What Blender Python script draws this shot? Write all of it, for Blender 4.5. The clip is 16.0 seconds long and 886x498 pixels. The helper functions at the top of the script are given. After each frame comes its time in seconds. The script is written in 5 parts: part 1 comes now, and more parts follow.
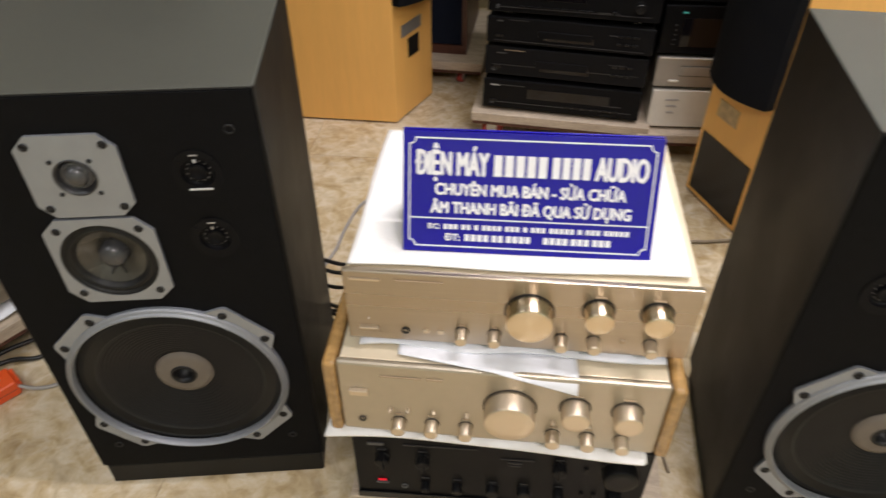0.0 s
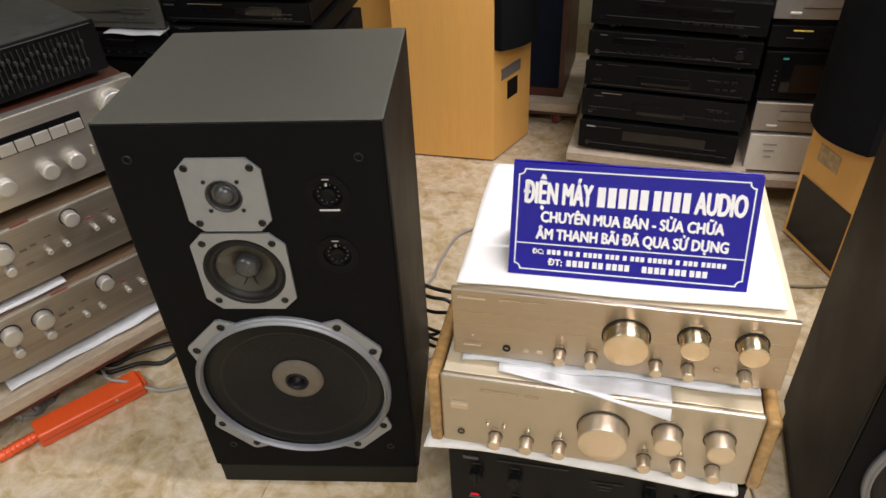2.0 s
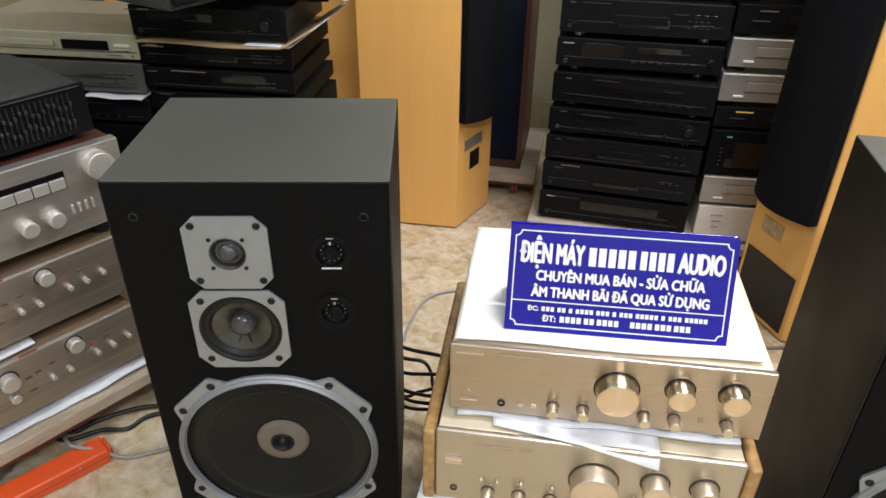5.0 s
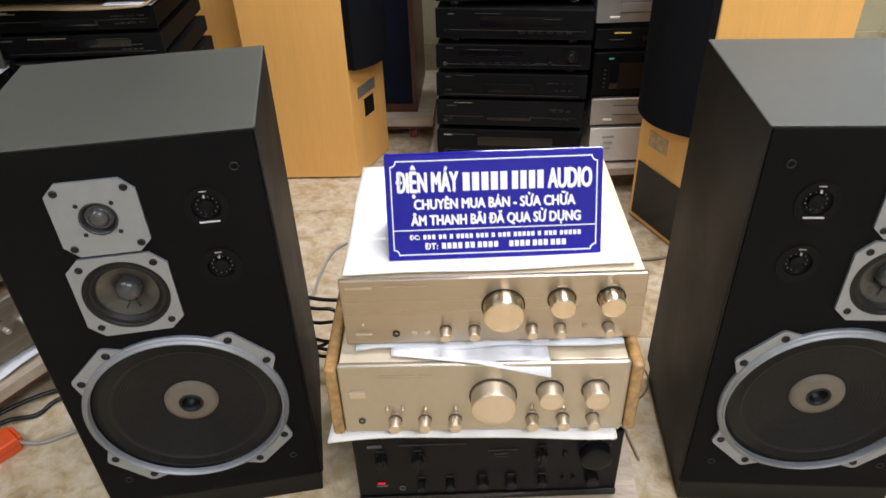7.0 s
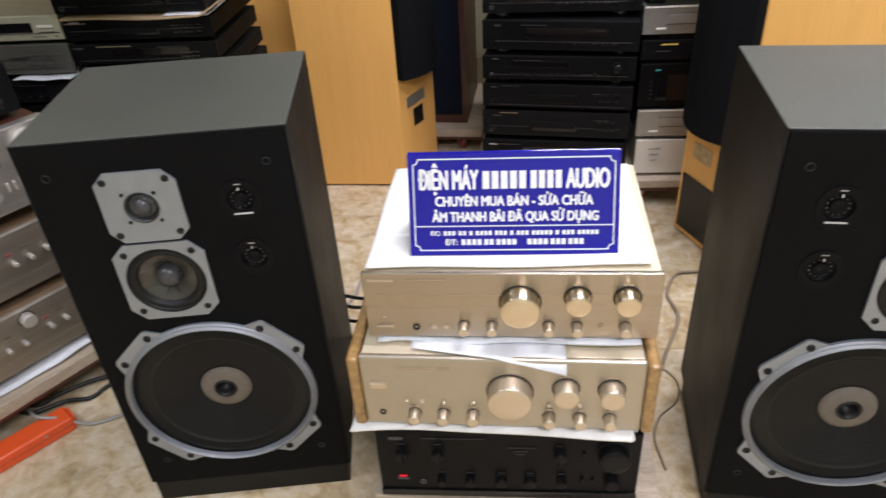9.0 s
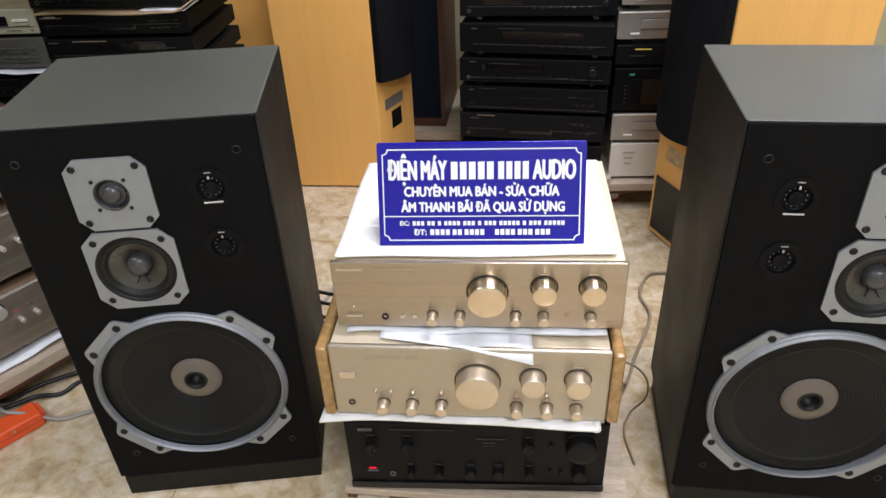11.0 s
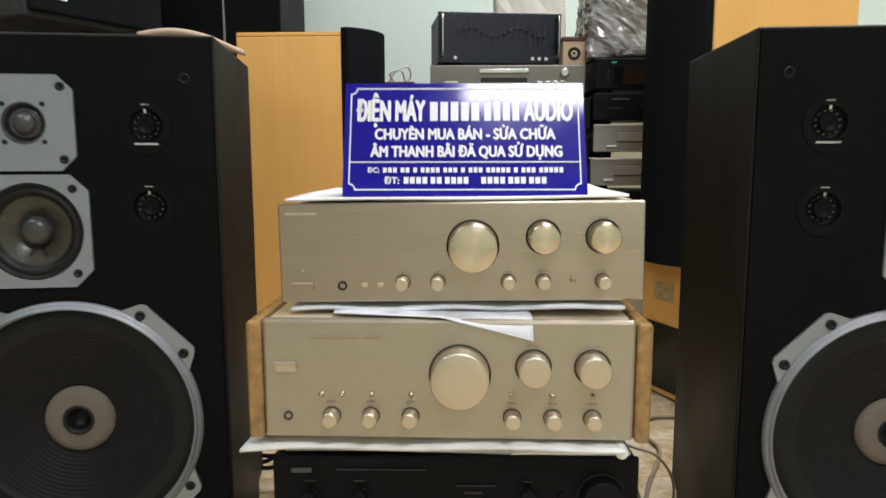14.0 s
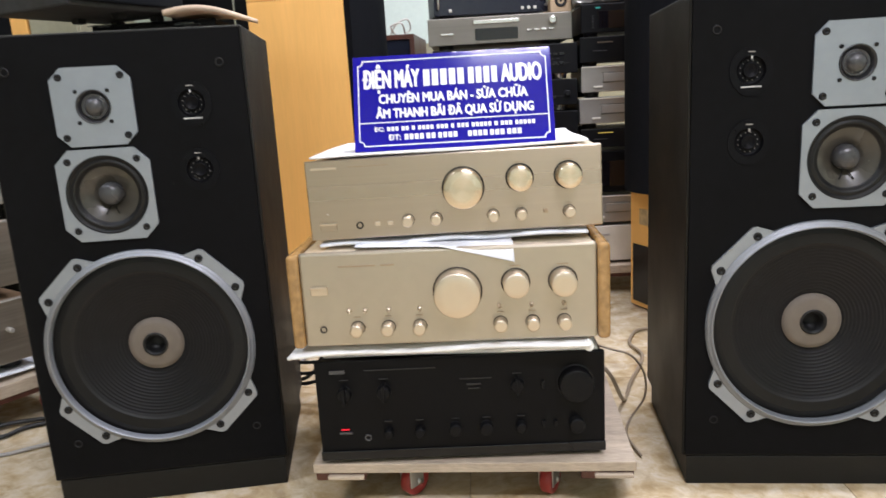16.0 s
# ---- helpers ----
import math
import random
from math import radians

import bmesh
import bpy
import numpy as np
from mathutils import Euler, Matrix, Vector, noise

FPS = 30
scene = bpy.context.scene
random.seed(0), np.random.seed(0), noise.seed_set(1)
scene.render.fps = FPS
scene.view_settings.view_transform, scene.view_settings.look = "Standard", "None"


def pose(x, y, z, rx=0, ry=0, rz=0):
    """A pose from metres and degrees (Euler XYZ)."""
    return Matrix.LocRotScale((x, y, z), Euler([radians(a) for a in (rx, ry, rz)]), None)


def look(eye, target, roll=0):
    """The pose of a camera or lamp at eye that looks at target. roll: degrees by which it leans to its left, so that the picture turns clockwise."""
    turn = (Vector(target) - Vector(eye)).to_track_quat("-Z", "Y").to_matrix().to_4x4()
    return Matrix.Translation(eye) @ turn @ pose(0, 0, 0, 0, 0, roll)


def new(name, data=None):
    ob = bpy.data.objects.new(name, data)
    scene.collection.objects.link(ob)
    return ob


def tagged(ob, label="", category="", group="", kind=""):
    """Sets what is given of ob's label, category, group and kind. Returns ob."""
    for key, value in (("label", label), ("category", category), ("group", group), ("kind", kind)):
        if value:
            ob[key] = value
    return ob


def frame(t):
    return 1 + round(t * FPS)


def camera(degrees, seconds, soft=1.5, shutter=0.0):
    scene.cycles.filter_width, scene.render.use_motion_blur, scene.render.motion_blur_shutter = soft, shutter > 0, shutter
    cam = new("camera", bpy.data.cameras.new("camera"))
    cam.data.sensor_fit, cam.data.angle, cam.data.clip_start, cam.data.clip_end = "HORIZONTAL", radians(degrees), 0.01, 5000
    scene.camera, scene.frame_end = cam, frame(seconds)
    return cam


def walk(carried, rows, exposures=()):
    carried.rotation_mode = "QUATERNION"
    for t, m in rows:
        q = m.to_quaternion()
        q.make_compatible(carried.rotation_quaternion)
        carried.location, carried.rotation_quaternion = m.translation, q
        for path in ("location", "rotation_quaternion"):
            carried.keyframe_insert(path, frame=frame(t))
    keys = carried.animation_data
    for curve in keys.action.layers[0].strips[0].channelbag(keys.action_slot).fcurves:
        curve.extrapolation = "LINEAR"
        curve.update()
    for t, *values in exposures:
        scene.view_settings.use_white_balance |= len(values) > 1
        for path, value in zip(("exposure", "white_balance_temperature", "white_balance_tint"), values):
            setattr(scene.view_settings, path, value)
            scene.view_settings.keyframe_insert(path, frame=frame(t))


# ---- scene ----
cam = camera(63.8, 16.0, shutter=0.6)
PATH = [
    (0, (-0.027, -0.623, 1.145), (-0.187, 0.883, -0.161), -0.2),
    (0.5, (0.023, -0.645, 1.157), (-0.043, 0.883, -0.133), -0.1),
    (0.7, (0.038, -0.657, 1.153), (-0.058, 0.893, -0.109), -0.8),
    (1, (0.018, -0.661, 1.162), (-0.134, 0.886, -0.095), -1.3),
    (1.5, (-0.021, -0.68, 1.167), (-0.332, 0.865, -0.064), -2.3),
    (2, (-0.047, -0.698, 1.174), (-0.442, 0.843, -0.039), -3.0),
    (2.5, (-0.077, -0.716, 1.17), (-0.411, 0.852, -0.026), -1.9),
    (3, (-0.115, -0.743, 1.179), (-0.459, 0.856, 0.028), -0.9),
    (5.3, (-0.122, -0.759, 1.188), (-0.342, 0.929, 0.138), 0.4),
    (5.5, (-0.116, -0.759, 1.189), (-0.334, 0.929, 0.14), -0.3),
    (6, (-0.104, -0.756, 1.187), (-0.274, 0.931, 0.126), 0.1),
    (6.5, (-0.082, -0.762, 1.176), (-0.141, 0.885, 0.043), -0.5),
    (7, (-0.05, -0.782, 1.171), (-0.09, 0.846, 0.009), -2.0),
    (7.3, (-0.037, -0.806, 1.163), (-0.151, 0.824, 0.012), -3.0),
    (7.5, (-0.037, -0.815, 1.168), (-0.241, 0.805, 0.013), -3.8),
    (8, (-0.034, -0.832, 1.17), (-0.369, 0.779, 0.034), -5.1),
    (8.5, (-0.007, -0.827, 1.168), (-0.284, 0.805, 0.046), -4.6),
    (9, (0.014, -0.823, 1.162), (-0.202, 0.823, 0.047), -3.8),
    (9.2, (0.02, -0.821, 1.158), (-0.15, 0.834, 0.048), -2.6),
    (11.3, (0.040, -0.850, 1.133), (-0.132, 0.817, 0.042), -2.5),
    (11.5, (0.041, -0.842, 1.12), (-0.115, 0.794, -0.019), -2.2),
    (12, (0.02, -0.719, 1.072), (-0.312, 0.885, -0.076), -4.5),
    (12.3, (-0.002, -0.668, 1.048), (-0.392, 0.930, -0.080), -5.5),
    (12.5, (0.005, -0.633, 0.99), (-0.458, 0.984, -0.091), -7.3),
    (12.7, (-0.004, -0.620, 0.933), (-0.428, 1.067, -0.056), -7.3),
    (13, (0.006, -0.597, 0.799), (-0.371, 1.172, -0.054), -6.3),
    (13.3, (0.016, -0.616, 0.650), (-0.327, 1.306, 0.224), -5.6),
    (13.5, (0.035, -0.661, 0.613), (-0.28, 1.294, 0.328), -5.4),
    (13.7, (0.029, -0.743, 0.590), (-0.064, 1.241, 0.342), -1.7),
    (14, (0.012, -0.837, 0.62), (-0.067, 1.144, 0.352), -0.1),
    (14.3, (0.021, -0.896, 0.644), (-0.075, 1.08, 0.346), -0.5),
    (14.5, (0.02, -0.926, 0.65), (-0.094, 1.045, 0.332), -1.6),
    (14.8, (0.019, -0.962, 0.627), (-0.139, 1.000, 0.273), -0.9),
    (15, (0.024, -0.98, 0.623), (-0.067, 0.98, 0.232), -0.2),
    (15.5, (0.038, -1.011, 0.63), (-0.02, 0.937, 0.18), -2.5),
    (16, (0.045, -1.038, 0.65), (-0.078, 0.911, 0.218), -3.3),
]
walk(cam, [(t, look(eye, target, roll)) for t, eye, target, roll in PATH],
     exposures=[(0.0, -0.43, 6600, 13), (0.5, -0.54, 6500, 12), (1.0, -0.49, 6550, 13), (2.0, -0.41, 6600, 14), (3.0, -0.34, 6400, 11), (5.5, -0.17, 6100, 12), (9.0, -0.25, 6050, 15), (11.5, -0.20, 6000, 14), (12.5, -0.32, 6350, 15), (13.0, -0.43, 6050, 9), (13.5, -0.44, 5950, 6), (14.5, -0.52, 6400, 13), (15.0, -0.22, 6350, 16), (15.5, -0.04, 6250, 15), (16.0, 0.03, 5950, 15)])

# ---- world and lamps ----
world = bpy.data.worlds.new("world")
world.use_nodes = True
scene.world = world
world.node_tree.nodes["Background"].inputs[0].default_value = (0.9, 0.95, 1.0, 1)
world.node_tree.nodes["Background"].inputs[1].default_value = 0.05


def area_lamp(x, y, z, sx, sy, watts, colour, rz=0):
    d = bpy.data.lights.new("tube_light", "AREA")
    d.shape, d.size, d.size_y, d.energy, d.color = "RECTANGLE", sx, sy, watts, colour
    ob = new("tube_light", d)
    ob.matrix_world = pose(x, y, z, 0, 0, rz)
    return ob


LAMPS = [  # x, y, z, along x, along y, watts, colour
    (0.60, 0.05, 2.70, 1.2, 0.05, 40, (1.0, 0.955, 0.99)),
    (0.71, -1.90, 2.70, 1.2, 0.24, 66, (1.0, 0.955, 0.98)),
    # unseen tube added to brighten the beech tower and the rear wall
    (0.70, 0.95, 2.70, 1.2, 0.05, 46, (0.97, 0.96, 1.0)),
    # unseen cool tube added to brighten the floor and papers at the left
    (-1.70, -0.90, 2.70, 1.2, 0.05, 26, (0.88, 0.94, 1.0)),
]
for lamp_row in LAMPS:
    area_lamp(*lamp_row)
# an unseen cool tube added on the rear wall for the right speaker's bluish top
added_wall_tube = area_lamp(0, 0, 0, 1.2, 0.05, 10, (0.80, 0.88, 1.0))
added_wall_tube.matrix_world = pose(2.0, 2.15, 1.95, 70, 0, 0)


# ---- materials ----
def mat(name, colour, rough=0.5, metal=0.0, var=0.15, scale=8.0, bump=0.0, bscale=200.0, stretch=(1, 1, 1), fine=60.0, spec=0.5, aniso=0.0, coat=0.0, each=0.0, axis="Y"):
    """A procedural surface: colour varied at two scales, grain bump."""
    m = bpy.data.materials.new(name)
    m.use_nodes = True
    t = m.node_tree
    n, l = t.nodes, t.links
    p = n["Principled BSDF"]
    p.inputs["Roughness"].default_value, p.inputs["Metallic"].default_value = rough, metal
    p.inputs["Specular IOR Level"].default_value = spec
    p.inputs["Coat Weight"].default_value = coat
    co = n.new("ShaderNodeTexCoord")
    mp = n.new("ShaderNodeMapping")
    mp.inputs["Scale"].default_value = stretch
    l.new(co.outputs["Object"], mp.inputs["Vector"])
    a, b = n.new("ShaderNodeTexNoise"), n.new("ShaderNodeTexNoise")
    for tex, sc, det in ((a, scale, 4), (b, fine, 6)):
        tex.inputs["Scale"].default_value, tex.inputs["Detail"].default_value = sc, det
        l.new(mp.outputs[0], tex.inputs["Vector"])
    add = n.new("ShaderNodeMath")
    add.operation = "ADD"
    l.new(a.outputs[0], add.inputs[0]), l.new(b.outputs[0], add.inputs[1])
    ramp = n.new("ShaderNodeMapRange")
    ramp.inputs[1].default_value, ramp.inputs[2].default_value = 0.6, 1.4
    ramp.inputs[3].default_value, ramp.inputs[4].default_value = 1 - var, 1 + var
    l.new(add.outputs[0], ramp.inputs[0])
    mix = n.new("ShaderNodeVectorMath")
    mix.operation = "SCALE"
    mix.inputs[0].default_value = colour
    l.new(ramp.outputs[0], mix.inputs["Scale"])
    out = mix.outputs[0]
    if each:
        oi, mr, sc2 = n.new("ShaderNodeObjectInfo"), n.new("ShaderNodeMapRange"), n.new("ShaderNodeVectorMath")
        mr.inputs[3].default_value, mr.inputs[4].default_value = 1 - each, 1 + each
        sc2.operation = "SCALE"
        l.new(oi.outputs["Random"], mr.inputs[0]), l.new(out, sc2.inputs[0]), l.new(mr.outputs[0], sc2.inputs["Scale"])
        out = sc2.outputs[0]
    l.new(out, p.inputs["Base Color"])
    rr = n.new("ShaderNodeMapRange")
    rr.inputs[1].default_value, rr.inputs[2].default_value = 0.3, 0.7
    rr.inputs[3].default_value, rr.inputs[4].default_value = max(0.02, rough - 0.06), min(1, rough + 0.06)
    l.new(a.outputs[0], rr.inputs[0]), l.new(rr.outputs[0], p.inputs["Roughness"])
    if bump:
        c, bp = n.new("ShaderNodeTexNoise"), n.new("ShaderNodeBump")
        c.inputs["Scale"].default_value, c.inputs["Detail"].default_value = bscale, 3
        bp.inputs["Strength"].default_value, bp.inputs["Distance"].default_value = bump, 0.001
        l.new(mp.outputs[0], c.inputs["Vector"]), l.new(c.outputs[0], bp.inputs["Height"]), l.new(bp.outputs[0], p.inputs["Normal"])
    if aniso:
        tg = n.new("ShaderNodeTangent")
        tg.direction_type, tg.axis = "RADIAL", axis
        p.inputs["Anisotropic"].default_value, p.inputs["Anisotropic Rotation"].default_value = aniso, 0.25
        l.new(tg.outputs[0], p.inputs["Tangent"])
    return m


def glow(name, colour, strength):
    m = bpy.data.materials.new(name)
    m.use_nodes = True
    p = m.node_tree.nodes["Principled BSDF"]
    p.inputs["Base Color"].default_value = p.inputs["Emission Color"].default_value = (*colour, 1)
    p.inputs["Emission Strength"].default_value = strength
    return m


def marble(name):
    """Polished tile: cloudy beige, ochre and white patches with fine mottling, in world space."""
    m = bpy.data.materials.new(name)
    m.use_nodes = True
    n, l = m.node_tree.nodes, m.node_tree.links
    p = n["Principled BSDF"]
    geo = n.new("ShaderNodeNewGeometry")
    info, mul, add = n.new("ShaderNodeObjectInfo"), n.new("ShaderNodeVectorMath"), n.new("ShaderNodeVectorMath")
    mul.operation = "SCALE"
    mul.inputs[0].default_value = (7.0, 3.0, 5.0)
    l.new(info.outputs["Random"], mul.inputs["Scale"]), l.new(geo.outputs["Position"], add.inputs[0]), l.new(mul.outputs[0], add.inputs[1])
    big, small = n.new("ShaderNodeTexNoise"), n.new("ShaderNodeTexNoise")
    for tex, sc, det, dist in ((big, 6.0, 6, 1.2), (small, 26.0, 8, 0.8)):
        tex.inputs["Scale"].default_value, tex.inputs["Detail"].default_value, tex.inputs["Distortion"].default_value = sc, det, dist
        tex.inputs["Roughness"].default_value = 0.62
        l.new(add.outputs[0], tex.inputs["Vector"])
    r1, r2 = n.new("ShaderNodeValToRGB"), n.new("ShaderNodeValToRGB")
    for r, stops in ((r1, ((0.33, (0.30, 0.20, 0.09)), (0.45, (0.52, 0.39, 0.21)), (0.56, (0.66, 0.56, 0.40)), (0.68, (0.42, 0.33, 0.20)))), (r2, ((0.34, (0.32, 0.23, 0.12)), (0.50, (0.58, 0.48, 0.32)), (0.64, (0.74, 0.69, 0.58))))):
        e = r.color_ramp.elements
        while len(e) < len(stops):
            e.new(0.5)
        for el, (pos, col) in zip(e, stops):
            el.position, el.color = pos, (*col, 1)
    l.new(big.outputs[0], r1.inputs[0]), l.new(small.outputs[0], r2.inputs[0])
    mix = n.new("ShaderNodeMix")
    mix.data_type = "RGBA"
    mix.inputs["Factor"].default_value = 0.45
    l.new(r1.outputs[0], mix.inputs["A"]), l.new(r2.outputs[0], mix.inputs["B"]), l.new(mix.outputs["Result"], p.inputs["Base Color"])
    rr = n.new("ShaderNodeMapRange")
    rr.inputs[3].default_value, rr.inputs[4].default_value = 0.07, 0.22
    l.new(small.outputs[0], rr.inputs[0]), l.new(rr.outputs[0], p.inputs["Roughness"])
    return m


VINYL = mat("black_vinyl", (0.0125, 0.0118, 0.0100), 0.5, var=0.16, bump=0.25, bscale=900, spec=0.17)
# paler vinyl for cabinet tops: overhead sheen painted into the colour
SHEENVINYL = mat("sheen_vinyl", (0.061, 0.062, 0.051), 0.48, var=0.09, scale=2.5, fine=90, bump=0.25, bscale=900, spec=0.4)
BAFFLE = mat("baffle_black", (0.0055, 0.0055, 0.006), 0.6, var=0.25, bump=0.2, bscale=1200, spec=0.06)
DIAL = mat("dial_black", (0.004, 0.004, 0.005), 0.45, var=0.2, spec=0.10)
SILVER = mat("silver_paint", (0.305, 0.330, 0.368), 0.38, 0.6, var=0.06, bump=0.15, bscale=1500)
GREYKEY = mat("dusty_grey_key", (0.026, 0.026, 0.028), 0.4, var=0.2)
RIM = mat("silver_rim_paint", (0.25, 0.262, 0.28), 0.48, 0.45, var=0.10, bump=0.15, bscale=1500)
RUBBER = mat("black_rubber", (0.008, 0.008, 0.008), 0.5, var=0.2, spec=0.3)
CONE = mat("paper_cone", (0.007, 0.007, 0.008), 0.5, var=0.25, bump=0.3, bscale=500, spec=0.22)
GREYCONE = mat("grey_cone", (0.050, 0.045, 0.036), 0.30, var=0.15)
CAP = mat("dust_cap", (0.15, 0.125, 0.10), 0.7, var=0.12, bump=0.3, bscale=800)
DOME = mat("dome", (0.062, 0.062, 0.064), 0.28, 0.2, var=0.1)
CHAMP = mat("champagne_brushed", (0.445, 0.375, 0.298), 0.30, 1.0, var=0.05, bump=0.12, bscale=300, stretch=(0.05, 1, 3), scale=6, aniso=0.75, axis="Z")
GOLD = mat("pale_gold_satin", (0.475, 0.423, 0.340), 0.39, 0.8, var=0.04, bump=0.08, bscale=900)
SPUN = mat("spun_gold_knob", (0.74, 0.62, 0.47), 0.25, 1.0, var=0.05, aniso=0.9)
# gold case made paler: lamp glare on the metal tops put into its colour
GLARECASE = mat("glare_gold_case", (0.80, 0.70, 0.52), 0.36, 0.35, var=0.05, bump=0.08, bscale=700)
KNOBG = mat("satin_gold_knob", (0.68, 0.58, 0.455), 0.40, 0.9, var=0.04)
BRIGHTALU = mat("bright_aluminium", (0.62, 0.59, 0.54), 0.34, 0.85, var=0.14, bump=0.12, bscale=300, stretch=(0.05, 1, 3))
OAK = mat("brown_wood_case", (0.22, 0.145, 0.085), 0.4, var=0.3, stretch=(0.5, 6, 6))
ALU = mat("aged_aluminium", (0.36, 0.315, 0.265), 0.38, 0.8, var=0.28, bump=0.12, bscale=300, stretch=(0.05, 1, 3))
ALUK = mat("aluminium_knob", (0.62, 0.60, 0.57), 0.25, 1.0, var=0.05, aniso=0.5)
SILVERK = mat("satin_silver_knob", (0.54, 0.52, 0.48), 0.42, 0.6, var=0.06)
BLACKM = mat("black_metal", (0.0055, 0.0055, 0.0062), 0.40, var=0.2, bump=0.1, bscale=700, each=0.4, spec=0.11)
DECKCASE = mat("black_deck_case", (0.007, 0.007, 0.007), 0.65, var=0.25, bump=0.15, bscale=700, spec=0.06)
GLOSS = mat("gloss_black", (0.005, 0.005, 0.006), 0.24, var=0.2, spec=0.35)
DISPLAY = mat("smoked_window", (0.006, 0.005, 0.006), 0.08, var=0.2)
WOOD = mat("beech_veneer", (0.87, 0.475, 0.13), 0.42, var=0.055, scale=5, stretch=(6, 6, 0.35), fine=40, bump=0.1, bscale=80)
BURL = mat("walnut_side", (0.36, 0.21, 0.075), 0.22, var=0.45, scale=22, fine=90, coat=0.4)
DARKWOOD = mat("red_brown_veneer", (0.075, 0.024, 0.014), 0.4, var=0.25, stretch=(5, 5, 0.4))
NAVY = mat("navy_grille_cloth", (0.008, 0.011, 0.021), 0.9, var=0.15, bump=0.4, bscale=1200, spec=0.15)
BLACKCLOTH = mat("black_grille_cloth", (0.0055, 0.006, 0.0075), 0.9, var=0.15, bump=0.4, bscale=1200, spec=0.12)
PLY = mat("raw_plywood", (0.44, 0.36, 0.27), 0.7, var=0.32, stretch=(1, 6, 6), bump=0.3, bscale=150)
REDW = mat("red_polyurethane", (0.30, 0.03, 0.025), 0.4, var=0.15)
ZINC = mat("zinc_plate", (0.5, 0.5, 0.5), 0.35, 0.9, var=0.15)
FOAM = mat("white_foam_sheet", (0.88, 0.87, 0.85), 0.6, var=0.05, bump=0.3, bscale=250)
PAPER = mat("white_paper", (0.74, 0.76, 0.80), 0.65, var=0.08, scale=14)
CARDP = mat("pale_card", (0.66, 0.50, 0.36), 0.7, var=0.08)
CARD = mat("brown_card", (0.50, 0.36, 0.22), 0.7, var=0.12)
BLUE = mat("blue_acrylic", (0.010, 0.006, 0.27), 0.10, var=0.05, spec=0.38)
WHITE = mat("white_print", (0.82, 0.82, 0.84), 0.35, var=0.02)
CREAM = mat("cream_plastic", (0.62, 0.58, 0.50), 0.4, var=0.06)
SILVERP = mat("silver_plastic", (0.36, 0.34, 0.31), 0.35, 0.5, var=0.06)
GREYDECK = mat("grey_green_metal", (0.35, 0.335, 0.235), 0.45, 0.2, var=0.12)
DULLSILVER = mat("dull_champagne_metal", (0.20, 0.185, 0.155), 0.42, 0.5, var=0.12, stretch=(0.05, 1, 3))
TANCASE = mat("faded_tan_case", (0.29, 0.245, 0.165), 0.5, 0.1, var=0.16, scale=5)
DARKGREY = mat("dark_grey_metal", (0.085, 0.082, 0.070), 0.45, 0.2, var=0.12)
DUSTY = mat("dusty_black_metal", (0.03, 0.03, 0.03), 0.6, var=0.5, scale=30)
MARK = mat("pale_print", (0.55, 0.55, 0.54), 0.5, var=0.05)
DIMPRINT = mat("dim_grey_print", (0.06, 0.06, 0.06), 0.5, var=0.05)
CKNOB = mat("black_knob", (0.006, 0.006, 0.0065), 0.42, var=0.2, spec=0.13)
PRINT = mat("grey_print", (0.35, 0.33, 0.30), 0.5, var=0.05)
FAINT = mat("faint_gold_print", (0.40, 0.31, 0.21), 0.45, 0.4, var=0.05)
# brown that paints shade round the gold knobs, also the jack's colour
CUP = mat("gap_shade_and_jack", (0.045, 0.035, 0.025), 0.5, var=0.1)
BLKPRINT = mat("worn_dark_print", (0.030, 0.028, 0.026), 0.5, var=0.1)
PRINTDARK = mat("dark_print", (0.10, 0.075, 0.05), 0.5, var=0.05)
YELLOWP = mat("yellow_print", (0.75, 0.55, 0.10), 0.5, var=0.05)
REDP = mat("red_print", (0.24, 0.055, 0.045), 0.5, var=0.05)
ORANGE = mat("orange_plastic", (0.80, 0.10, 0.02), 0.35, var=0.06)
CABLEB = mat("black_cable", (0.012, 0.012, 0.012), 0.4, var=0.1)
CABLEG = mat("grey_cable", (0.33, 0.31, 0.29), 0.45, var=0.1)
CABLET = mat("taupe_cable", (0.27, 0.215, 0.15), 0.45, var=0.1)
CABLEW = mat("white_cable", (0.7, 0.68, 0.62), 0.45, var=0.1)
STICKER = mat("faded_sticker", (0.52, 0.37, 0.19), 0.6, var=0.3, scale=60)
WALLP = mat("mint_wall_paint", (0.72, 0.82, 0.74), 0.6, var=0.05, scale=3, bump=0.15, bscale=120)
CEILP = mat("ceiling_paint", (0.8, 0.8, 0.78), 0.7, var=0.03)
SKIRT = mat("beige_skirting_tile", (0.40, 0.34, 0.22), 0.3, var=0.2)
DADO = mat("olive_dado_paint", (0.40, 0.37, 0.24), 0.55, var=0.08, scale=4)
TILE = marble("beige_marble_tile")
GROUT = mat("grout", (0.36, 0.30, 0.22), 0.8, var=0.15)
LED = glow("red_lamp", (0.9, 0.012, 0.03), 0.34)
TUBE = glow("lamp_tube", (1.0, 0.95, 0.86), 3.0)
TEAL = mat("teal_print", (0.05, 0.35, 0.30), 0.4)


